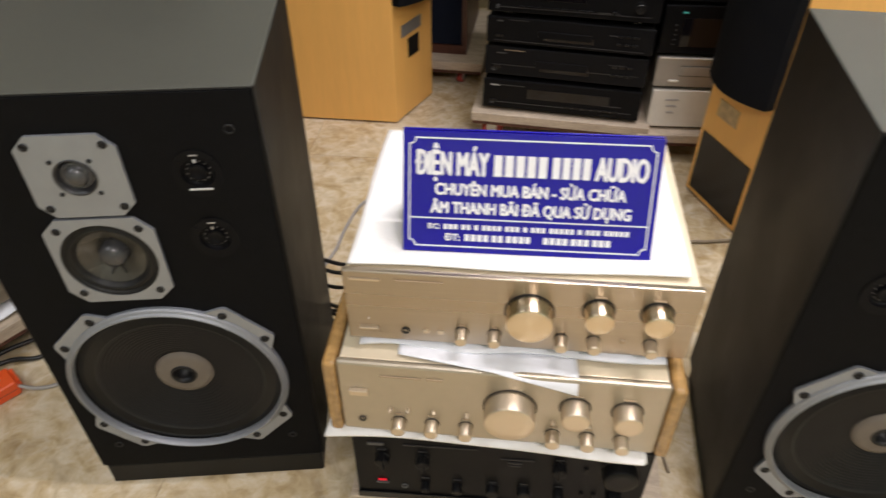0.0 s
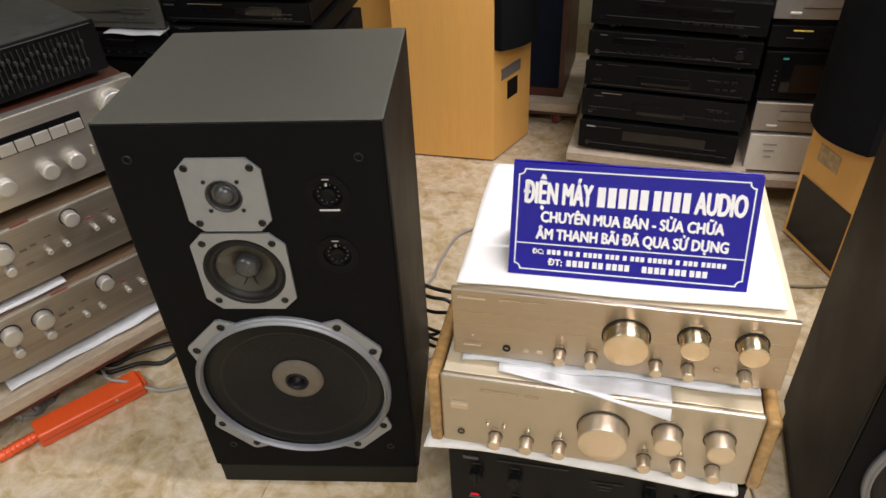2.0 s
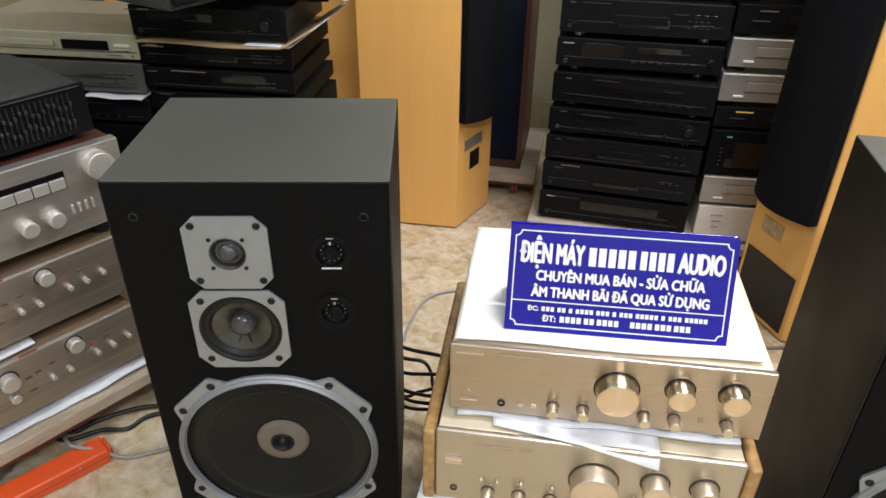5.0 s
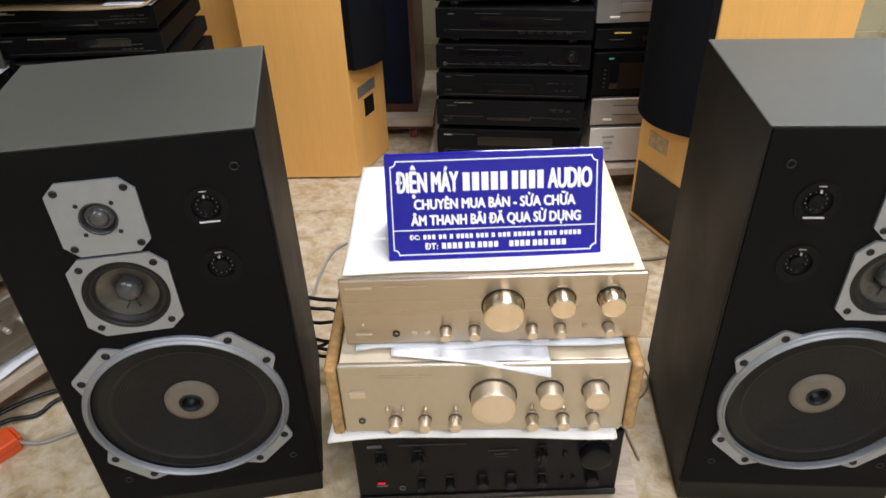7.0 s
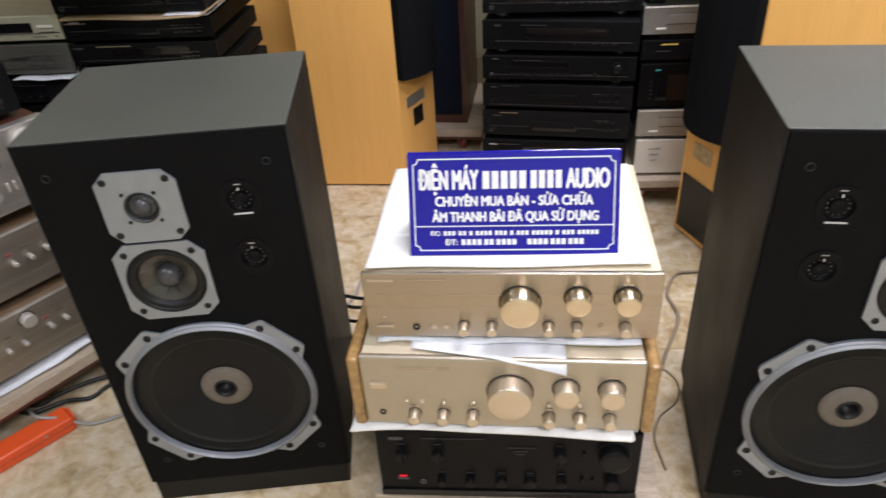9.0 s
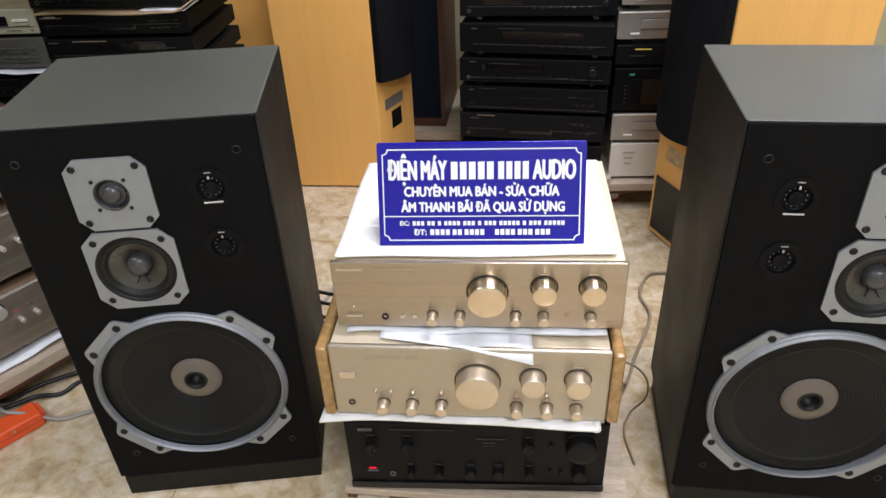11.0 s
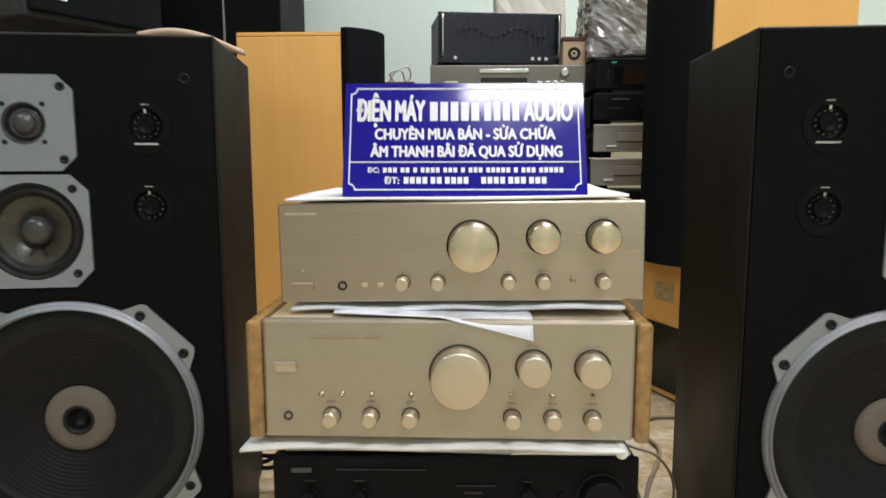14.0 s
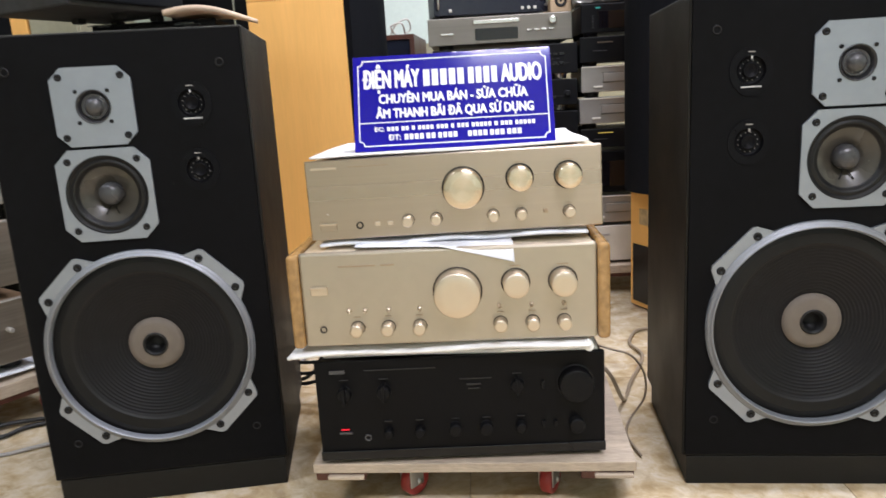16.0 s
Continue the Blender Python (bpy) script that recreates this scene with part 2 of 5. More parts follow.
# ---- mesh helpers ----
def box(bm, x0, x1, y0, y1, z0, z1, bev=0.0, seg=2):
    r = bmesh.ops.create_cube(bm, size=1, matrix=Matrix.LocRotScale(((x0 + x1) / 2, (y0 + y1) / 2, (z0 + z1) / 2), None, (x1 - x0, y1 - y0, z1 - z0)))
    if bev:
        es = list({e for v in r["verts"] for e in v.link_edges})
        bmesh.ops.bevel(bm, geom=es, offset=bev, segments=seg, affect="EDGES", profile=0.5)
    return bm


def B(*a, **k):
    return box(bmesh.new(), *a, **k)


def lathe(bm, prof, x=0.0, y=0.0, z=0.0, seg=40):
    """Turned shape on an axis that points to -y; prof: (radius, distance towards the viewer)."""
    rings = []
    for r, d in prof:
        if r < 1e-6:
            rings.append([bm.verts.new((x, y - d, z))])
        else:
            rings.append([bm.verts.new((x + r * math.cos(2 * math.pi * k / seg), y - d, z + r * math.sin(2 * math.pi * k / seg))) for k in range(seg)])
    for a, b in zip(rings, rings[1:]):
        for k in range(seg):
            j = (k + 1) % seg
            if len(a) == 1 and len(b) > 1:
                f = (a[0], b[j], b[k])
            elif len(b) == 1 and len(a) > 1:
                f = (a[k], a[j], b[0])
            elif len(a) > 1:
                f = (a[k], a[j], b[j], b[k])
            else:
                continue
            face = bm.faces.new(f)
            face.smooth = True
    return bm


def L(prof, **k):
    return lathe(bmesh.new(), prof, **k)


def plate(outline, holes, y0, depth):
    """A flat plate in xz with holes, its front at y0, going back by depth."""
    bm = bmesh.new()
    edges = []
    for loop in (outline, *holes):
        vs = [bm.verts.new((px, y0, pz)) for px, pz in loop]
        edges += [bm.edges.new((vs[k], vs[(k + 1) % len(vs)])) for k in range(len(vs))]
    bmesh.ops.triangle_fill(bm, edges=edges, use_beauty=True, use_dissolve=False)
    r = bmesh.ops.extrude_face_region(bm, geom=bm.faces[:])
    bmesh.ops.translate(bm, vec=(0, depth, 0), verts=[v for v in r["geom"] if isinstance(v, bmesh.types.BMVert)])
    bmesh.ops.recalc_face_normals(bm, faces=bm.faces[:])
    return bm


def ring_pts(cx, cz, r, n=48):
    return [(cx + r * math.cos(2 * math.pi * k / n), cz + r * math.sin(2 * math.pi * k / n)) for k in range(n)]


def prism(pts, z0, z1, bev=0.0):
    """An upright prism over a plan."""
    bm = bmesh.new()
    f = bm.faces.new([bm.verts.new((px, py, z0)) for px, py in pts])
    r = bmesh.ops.extrude_face_region(bm, geom=[f])
    bmesh.ops.translate(bm, vec=(0, 0, z1 - z0), verts=[v for v in r["geom"] if isinstance(v, bmesh.types.BMVert)])
    bmesh.ops.recalc_face_normals(bm, faces=bm.faces[:])
    if bev:
        bmesh.ops.bevel(bm, geom=bm.edges[:], offset=bev, segments=2, affect="EDGES", profile=0.5)
    return bm


def sweep(pts, r, seg=8, sub=8):
    """A round cable through the points."""
    P = [Vector(p) for p in pts]
    P = [P[0] * 2 - P[1]] + P + [P[-1] * 2 - P[-2]]
    line = []
    for k in range(1, len(P) - 2):
        for s in range(sub):
            t = s / sub
            a, b, c, d = P[k - 1:k + 3]
            line.append(0.5 * (2 * b + (c - a) * t + (2 * a - 5 * b + 4 * c - d) * t * t + (3 * b - a - 3 * c + d) * t ** 3))
    line.append(P[-2])
    bm = bmesh.new()
    up, rings = Vector((0, 0, 1)), []
    for k, p in enumerate(line):
        w = (line[min(k + 1, len(line) - 1)] - line[max(k - 1, 0)]).normalized()
        s = w.cross(up)
        s = s.normalized() if s.length > 0.05 else Vector((1, 0, 0))
        u = s.cross(w)
        up = u
        rings.append([bm.verts.new(p + r * (math.cos(a) * s + math.sin(a) * u)) for a in (2 * math.pi * q / seg for q in range(seg))])
    for a, b in zip(rings, rings[1:]):
        for q in range(seg):
            f = bm.faces.new((a[q], a[(q + 1) % seg], b[(q + 1) % seg], b[q]))
            f.smooth = True
    bm.faces.new(rings[0][::-1]), bm.faces.new(rings[-1])
    return bm


def sheet(nx, ny, fn, thick=0.003):
    """A soft sheet with thickness; fn(u, v) gives its upper side."""
    bm = bmesh.new()
    top = [[bm.verts.new(fn(i / nx, j / ny)) for j in range(ny + 1)] for i in range(nx + 1)]
    low = [[bm.verts.new(Vector(fn(i / nx, j / ny)) - Vector((0, 0, thick))) for j in range(ny + 1)] for i in range(nx + 1)]
    for i in range(nx):
        for j in range(ny):
            bm.faces.new((top[i][j], top[i + 1][j], top[i + 1][j + 1], top[i][j + 1]))
            bm.faces.new((low[i][j], low[i][j + 1], low[i + 1][j + 1], low[i + 1][j]))
    for i in range(nx):
        bm.faces.new((top[i][0], low[i][0], low[i + 1][0], top[i + 1][0]))
        bm.faces.new((top[i][ny], top[i + 1][ny], low[i + 1][ny], low[i][ny]))
    for j in range(ny):
        bm.faces.new((top[0][j], top[0][j + 1], low[0][j + 1], low[0][j]))
        bm.faces.new((top[nx][j], low[nx][j], low[nx][j + 1], top[nx][j + 1]))
    for f in bm.faces:
        f.smooth = True
    return bm


def meshob(name, bm, material, smooth=False):
    me = bpy.data.meshes.new(name)
    for e in bm.edges:
        if len(e.link_faces) == 2 and e.calc_face_angle(0) > 0.55:
            e.smooth = False
    if smooth:
        for f in bm.faces:
            f.smooth = True
    bm.to_mesh(me)
    bm.free()
    me.materials.append(material)
    return new(name, me)


def part(name, bm, material, parent, label="", smooth=False):
    ob = meshob(name, bm, material, smooth)
    ob.parent = parent
    if label:
        ob["label"] = label
    return ob


def thing(name, m, label, category, group=""):
    ob = new(name)
    ob.empty_display_size = 0.05
    ob.matrix_world = m
    return tagged(ob, label, category, group)


def solid(name, bm, material, label, category, group="", m=None, smooth=False):
    ob = meshob(name, bm, material, smooth)
    if m is not None:
        ob.matrix_world = m
    return tagged(ob, label, category, group)


def structure(name, bm, material, label=""):
    return tagged(meshob(name, bm, material), label, kind="structure")


# ---- the room ----
structure("floor", B(-3.6, 3.6, -3.6, 2.37, -0.1, -0.004), GROUT, "beige marble-patterned floor tiles with thin joints")
FLOOR = bpy.data.objects["floor"]
structure("wall_north", B(-3.6, 3.6, 2.22, 2.37, -0.004, 2.8), WALLP, "pale mint painted wall")
structure("wall_south", B(-3.6, 3.6, -3.6, -3.45, -0.004, 2.8), WALLP)
# unseen wall, given the darker dado colour to cut bounce on the cabinets
structure("wall_west", B(-3.75, -3.6, -3.6, 2.37, -0.004, 2.8), DADO)
structure("wall_east", B(3.6, 3.75, -3.6, 2.37, -0.004, 2.8), WALLP)
structure("ceiling", B(-3.75, 3.75, -3.6, 2.37, 2.8, 2.9), CEILP)
structure("trim", B(-3.6, 3.6, 2.2165, 2.2198, 0.1205, 0.86), DADO, "olive painted dado along the wall")
structure("baseboard", B(-3.6, 3.6, 2.208, 2.2195, 0.0, 0.12, bev=0.002), SKIRT, "beige glazed tile baseboard")


# ---- floor speakers ----
def octagon(cx, cz, w, h, cut):
    return [(cx - w + cut, cz - h), (cx + w - cut, cz - h), (cx + w, cz - h + cut), (cx + w, cz + h - cut), (cx + w - cut, cz + h), (cx - w + cut, cz + h), (cx - w, cz + h - cut), (cx - w, cz - h + cut)]


def screw(parent, x, y, z, r=0.0055):
    s = part("screw", L([(r, -0.002), (r, 0.0012), (r * 0.75, 0.002), (r * 0.45, 0.002), (r * 0.4, 0.0006), (0, 0.0006)], x=x, y=y, z=z, seg=14), RUBBER, parent)
    return s


def woofer_outline(cx, cz, R, reach, half):
    pts = []
    for q in range(4):
        phi = math.pi / 4 + q * math.pi / 2
        d, e = Vector((math.cos(phi), math.sin(phi))), Vector((-math.sin(phi), math.cos(phi)))
        join = math.sqrt(R * R - (half + 0.012) ** 2)
        for dd, ee in ((join, -half - 0.012), (reach - 0.004, -half), (reach, -half + 0.006), (reach, half - 0.006), (reach - 0.004, half), (join, half + 0.012)):
            p = d * dd + e * ee
            pts.append((cx + p.x, cz + p.y))
        a0 = phi + math.atan2(half + 0.012, join)
        a1 = phi + math.pi / 2 - math.atan2(half + 0.012, join)
        for k in range(1, 10):
            a = a0 + (a1 - a0) * k / 10
            pts.append((cx + R * math.cos(a), cz + R * math.sin(a)))
    return pts


def floor_speaker(m, mirror, label):
    W, H, D, PL = 0.385, 0.766, 0.322, 0.05
    s = -1 if mirror else 1
    tx, dx = s * (0.157 - W / 2), s * (0.299 - W / 2)
    top = thing("floor_speaker", m, label, "loudspeaker", "pair of large black speakers")
    cab = box(bmesh.new(), -W / 2, W / 2, 0.002, D, PL, H, bev=0.003)
    bmesh.ops.delete(cab, geom=[f for f in cab.faces if f.normal.y < -0.9 and f.calc_area() > 0.05], context="FACES")
    bmesh.ops.solidify(cab, geom=cab.faces[:], thickness=0.012)
    body = part("cabinet", cab, VINYL, top, "dark vinyl cabinet with overhead sheen painted into its top")
    # upward faces take the paler vinyl, which paints in the sheen from above
    body.data.materials.append(SHEENVINYL)
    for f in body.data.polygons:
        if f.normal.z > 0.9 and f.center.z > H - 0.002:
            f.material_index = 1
    part("plinth", B(-W / 2 + 0.007, W / 2 - 0.007, 0.0015, D - 0.010, 0, PL - 0.0005, bev=0.002), VINYL, top)
    w, h = W / 2 - 0.004, 0.0
    rect = [(-w, PL + 0.004), (w, PL + 0.004), (w, H - 0.004), (-w, H - 0.004)]
    wc = (-0.003 * s, 0.2705)
    dials = [(dx, 0.6545), (dx, 0.5525)]
    bf = plate(rect, [ring_pts(*wc, 0.1535, 64), ring_pts(tx, 0.523, 0.0615), ring_pts(tx, 0.657, 0.0245)] + [ring_pts(*d, 0.0215, 32) for d in dials], 0.0, 0.014)
    part("baffle", bf, BAFFLE, top, "matt black front board")
    # woofer
    fc = (wc[0] - (0.0006 if mirror else 0.0022), wc[1] - 0.0014)
    wf = plate(woofer_outline(*fc, 0.1645, 0.181, 0.046), [ring_pts(*fc, 0.153, 64)], -0.005, 0.0045)
    woofer = part("woofer", wf, SILVER, top, "large woofer with a silver eared frame")
    part("rim", L([(0.1642, 0.004), (0.1640, 0.006), (0.1608, 0.0085), (0.1592, 0.0088), (0.1586, 0.0096), (0.1568, 0.0124), (0.1556, 0.0128), (0.1546, 0.0120), (0.1540, 0.008), (0.1532, 0.004), (0.1524, -0.004)], x=fc[0], z=fc[1], seg=72), RIM, woofer)
    prof = [(0.1550, -0.002), (0.1495, -0.001), (0.147, 0.001), (0.143, 0.0005)]
    for k in range(5):
        prof += [(0.142 - k * 0.0035, 0.0015), (0.1403 - k * 0.0035, -0.0005)]
    part("surround", L(prof + [(0.123, -0.002)], x=wc[0], z=wc[1], seg=72), RUBBER, woofer)
    prof = []
    for k in range(15):
        r = 0.123 - k * 0.0053
        d = -0.002 - (0.123 - r) * 0.22
        prof += [(r, d), (r - 0.0022, d - 0.0005), (r - 0.003, d - 0.0020)]
    part("cone", L(prof + [(0.044, -0.0195)], x=wc[0], z=wc[1], seg=72), CONE, woofer, "black ribbed paper cone")
    part("dust_cap", L([(0.0445, -0.0195), (0.0425, -0.0145), (0.034, -0.0125), (0.020, -0.0115)], x=wc[0], z=wc[1]), CAP, woofer, "grey-brown felt dust cap")
    part("pole_vent", L([(0.0205, -0.0125), (0.0195, -0.0095), (0.0165, -0.0095), (0.014, -0.016), (0.011, -0.030), (0, -0.030)], x=wc[0], z=wc[1]), RUBBER, woofer)
    for q in range(4):
        phi = math.pi / 4 + q * math.pi / 2
        for e in (-0.0365, 0.0365):
            screw(woofer, fc[0] + 0.167 * math.cos(phi) - e * math.sin(phi), -0.005, fc[1] + 0.166 * math.sin(phi) + e * math.cos(phi), 0.0065)
    # midrange
    mid = part("midrange", plate(octagon(tx, 0.523, 0.0695, 0.071, 0.021), [ring_pts(tx, 0.523, 0.0612)], -0.0045, 0.004), SILVER, top, "midrange driver on a silver plate")
    part("surround", L([(0.0618, 0.003), (0.0595, 0.0045), (0.0570, 0.0015), (0.0555, -0.001), (0.0530, 0.0022), (0.0500, 0.0026), (0.0475, 0.0002), (0.0455, -0.0035), (0.0435, -0.0045)], x=tx, z=0.523), RUBBER, mid, "black rubber roll surround")
    part("cone", L([(0.0437, -0.0045), (0.035, -0.0085), (0.026, -0.0135), (0.0195, -0.018)], x=tx, z=0.523), GREYCONE, mid, "shiny grey-brown cone")
    part("dust_cap", L([(0.0192, -0.018), (0.0186, -0.010), (0.0165, -0.0045), (0.0125, -0.0008), (0.0065, 0.0012), (0, 0.0018)], x=tx, z=0.523), DOME, mid)
    for sx in (-1, 1):
        part("lead_wire", sweep([(tx + sx * 0.003, 0.0165, 0.5045), (tx + sx * 0.006, 0.0105, 0.4985), (tx + sx * 0.010, 0.0075, 0.4915)], 0.0009, 6, 4), RUBBER, mid)
    for sx in (-1, 1):
        for sz in (-1, 1):
            screw(mid, tx + sx * 0.051, -0.0045, 0.523 + sz * 0.0535)
    # tweeter
    tw = part("tweeter", plate(octagon(tx, 0.657, 0.0585, 0.0585, 0.018), [ring_pts(tx, 0.657, 0.0245)], -0.0045, 0.004), SILVER, top, "dome tweeter on a silver plate")
    part("ring", L([(0.0255, 0.0045), (0.0255, 0.0058), (0.0240, 0.0058), (0.0222, 0.0015), (0.0195, -0.003)], x=tx, z=0.657), GREYKEY, tw)
    part("dome", L([(0.0198, -0.0035), (0.0180, 0.0008), (0.0162, 0.0002), (0.0148, -0.0015), (0.0135, 0.003), (0.0095, 0.0078), (0.0040, 0.0098), (0, 0.0101)], x=tx, z=0.657), DOME, tw)
    for sx in (-1, 1):
        for sz in (-1, 1):
            screw(tw, tx + sx * 0.0445, -0.0045, 0.657 + sz * 0.0445)
            screw(tw, tx + sx * 0.023, -0.0045, 0.657 + sz * 0.023, 0.003)
    # level controls
    for k, (cx, cz) in enumerate(dials):
        low = 0.036 if k == 0 else 0.033
        rim = [(cx + 0.0300 * math.cos(q), cz + (0.0330 if q < math.pi else low) * math.sin(q)) for q in (2 * math.pi * j / 48 for j in range(48))]
        dial = part("level_control", plate(rim, [ring_pts(cx, cz, 0.0205, 32)], -0.0016, 0.0014), DIAL, top, "black oval level control plate")
        part("dish", L([(0.0207, 0.0014), (0.0198, -0.0012), (0.0188, -0.0042), (0.0150, -0.0046), (0, -0.0046)], x=cx, z=cz), DIAL, dial)
        part("knob", L([(0.0112, -0.0046), (0.0112, 0.0002), (0.0106, 0.0010), (0.0088, 0.0010), (0.0082, 0.0002), (0, 0.0002)], x=cx, z=cz, seg=28), DIAL, dial)
        part("pointer", B(cx - 0.0012, cx + 0.0012, -0.0026, -0.0012, cz + 0.0155, cz + 0.0200), PRINT if k else MARK, dial)
        for j in range(12):
            q = radians(j * 30 + 15)
            part("tick", L([(0.0007, -0.0046), (0.0007, -0.0034), (0, -0.0034)], x=cx + 0.0142 * math.cos(q), z=cz + 0.0142 * math.sin(q), seg=8), PRINT, dial)
        part("legend", B(cx - 0.0050, cx + 0.0050, -0.0026, -0.0012, cz + 0.0252, cz + 0.0266), PRINT, dial)
        for sx in (-1, 1):
            part("rivet", L([(0.0016, 0.0014), (0.0014, 0.0024), (0, 0.0026)], x=cx + sx * 0.0205, z=cz + 0.0175, seg=10), DIAL, dial)
    part("maker_mark", B(dx - 0.0140, dx + 0.0140, -0.0030, -0.0012, 0.6305, 0.6326), MARK, top)
    for cx, cz in ((0.155, 0.713), (-0.155, 0.713), (0.145, 0.114), (-0.145, 0.114)):
        part("grille_socket", L([(0.0068, 0.0), (0.0063, 0.0014), (0.0046, 0.0014), (0.0042, -0.004), (0, -0.004)], x=cx, z=cz, seg=20), RUBBER, top)
    return top


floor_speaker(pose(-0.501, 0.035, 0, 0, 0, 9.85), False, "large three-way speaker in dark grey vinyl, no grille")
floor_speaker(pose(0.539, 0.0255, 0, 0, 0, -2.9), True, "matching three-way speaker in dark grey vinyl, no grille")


# ---- hi-fi units ----
def knob(parent, x, z, r, ln, material, cup=None, mark=False, y=0.0, name="knob"):
    # dark ring; on the gold amplifiers it paints the shade round the knob
    if cup:
        e = 0.0030 if r > 0.012 else 0.0013
        part("knob_recess", L([(r + e, 0.0004), (r + 0.8 * e, 0.0012), (r + 0.3 * e, 0.0012), (r + 0.15 * e, -0.0005)], x=x, y=y, z=z, seg=36), cup, parent)
    k = part(name, L([(r, 0.0), (r, ln - 0.002), (r - 0.0006, ln - 0.0008), (r - 0.0022, ln), (r * 0.55, ln - 0.0002), (0, ln)], x=x, y=y, z=z, seg=36), material, parent)
    if mark:
        part("pointer", B(x - 0.0008, x + 0.0008, y - ln - 0.0003, y - ln + 0.0004, z + r * 0.45, z + r * 0.9), PRINTDARK, k)
    return k


def unit(name, m, w, h, d, body, face, label, category, group="", feet=0.01, knobs=(), buttons=(), bars=(), windows=(), jacks=(), tray=(), foot=None, bev=0.0025, thick=0.008):
    """A hi-fi component: origin at the front's foot, face towards -y. Rows: knobs (x, z, r, length, material, cup), buttons (x, z, w, h, depth, material), bars (x, z, w, h, material), windows (x, z, w, h)."""
    top = thing(name, m, label, category, group)
    part("case", B(-w / 2 + 0.003, w / 2 - 0.003, thick, d, feet + 0.003, feet + h - 0.003, bev=0.0015), body, top)
    part("front_panel", B(-w / 2, w / 2, 0, thick - 0.0005, feet, feet + h, bev=bev), face, top)
    if feet:
        for fx in (-w * 0.38, w * 0.38):
            for fy in (0.045, d - 0.05):
                f = bmesh.new()
                bmesh.ops.create_cone(f, cap_ends=True, segments=24, radius1=0.021, radius2=0.023, depth=feet + 0.003, matrix=Matrix.Translation((fx, fy, (feet + 0.003) / 2)))
                part("foot", f, foot or RUBBER, top)
    for x, z, r, ln, mt, cup in knobs:
        knob(top, x, z, r, ln, mt, cup)
    for x, z, bw, bh, bd, mt in buttons:
        part("button", B(x - bw / 2, x + bw / 2, -bd, 0.002, z - bh / 2, z + bh / 2, bev=min(0.0012, bh * 0.2)), mt, top)
    for x, z, bw, bh in windows:
        part("display", B(x - bw / 2, x + bw / 2, -0.0015, 0.002, z - bh / 2, z + bh / 2, bev=0.0006), DISPLAY, top)
    for x, z, bw, bh, mt in bars:
        part("legend", B(x - bw / 2, x + bw / 2, -0.0022, 0.001, z - bh / 2, z + bh / 2), mt, top)
    for x, z, mt in jacks:
        part("jack", L([(0.0055, -0.001), (0.0055, 0.002), (0.0035, 0.002), (0.003, -0.004), (0, -0.004)], x=x, z=z, seg=20), mt, top)
    for x, z, bw, bh, mt in tray:
        part("tray", B(x - bw / 2, x + bw / 2, -0.003, 0.002, z - bh / 2, z + bh / 2, bev=0.0015), mt, top)
    return top


# dolly under the middle stack
def dolly(m, w, d, z0, z1, label, wheels, group="furniture dollies", along=False):
    top = thing("furniture_dolly", m, label, "dolly", group)
    part("board", B(-w / 2, w / 2, 0, d, z0, z1, bev=0.0015), PLY, top, "raw plywood board")
    for k in (0, 1):
        if along:
            x = -w / 2 + 0.003 if k == 0 else w / 2 - 0.083
            part("batten", B(x, x + 0.08, 0.003, d - 0.003, z0 - 0.014, z0 - 0.0003, bev=0.002), DARKWOOD, top, "splintered dark batten")
            part("splinter", B(x + 0.02, x + 0.078, -0.004, 0.06, z0 - 0.010, z0 - 0.003, bev=0.002), PLY, top)
        else:
            y = 0.004 if k == 0 else d - 0.05
            part("batten", B(-w / 2 + 0.004, w / 2 - 0.004, y, y + 0.046, z0 - 0.012, z0 - 0.0003, bev=0.001), DARKWOOD, top)
    for x, y, rz in wheels:
        c = part("caster", B(-0.022, 0.022, -0.018, 0.018, z0 - 0.016, z0 - 0.012, bev=0.001), ZINC, top)
        c.matrix_local = pose(x, y, 0, 0, 0, rz)
        r = (z0 - 0.02) / 2
        f = bmesh.new()
        for sy in (-0.013, 0.011):
            box(f, -0.012, 0.017, sy, sy + 0.002, r - 0.006, z0 - 0.015, bev=0.0006)
        box(f, -0.012, 0.017, -0.012, 0.012, z0 - 0.019, z0 - 0.0155, bev=0.0006)
        lathe(f, [(0.0, 0.0150), (0.005, 0.0150), (0.005, -0.0150), (0.0, -0.0150)], x=0.008, z=r, seg=12)
        part("fork", f, ZINC, c)
        part("wheel", L([(0.006, -0.010), (r - 0.003, -0.010), (r, -0.007), (r, 0.007), (r - 0.003, 0.010), (0.006, 0.010), (0.006, -0.010)], x=0.008, z=r, seg=28), REDW, c)
    return top


dolly(pose(0.0065, -0.035, 0, 0, 0, -1.8), 0.502, 0.44, 0.0705, 0.0865, "plywood dolly on red casters under the amplifiers", [(-0.105, 0.055, 50), (0.120, 0.055, 65), (-0.2, 0.38, 10), (0.2, 0.38, -20)], along=True)

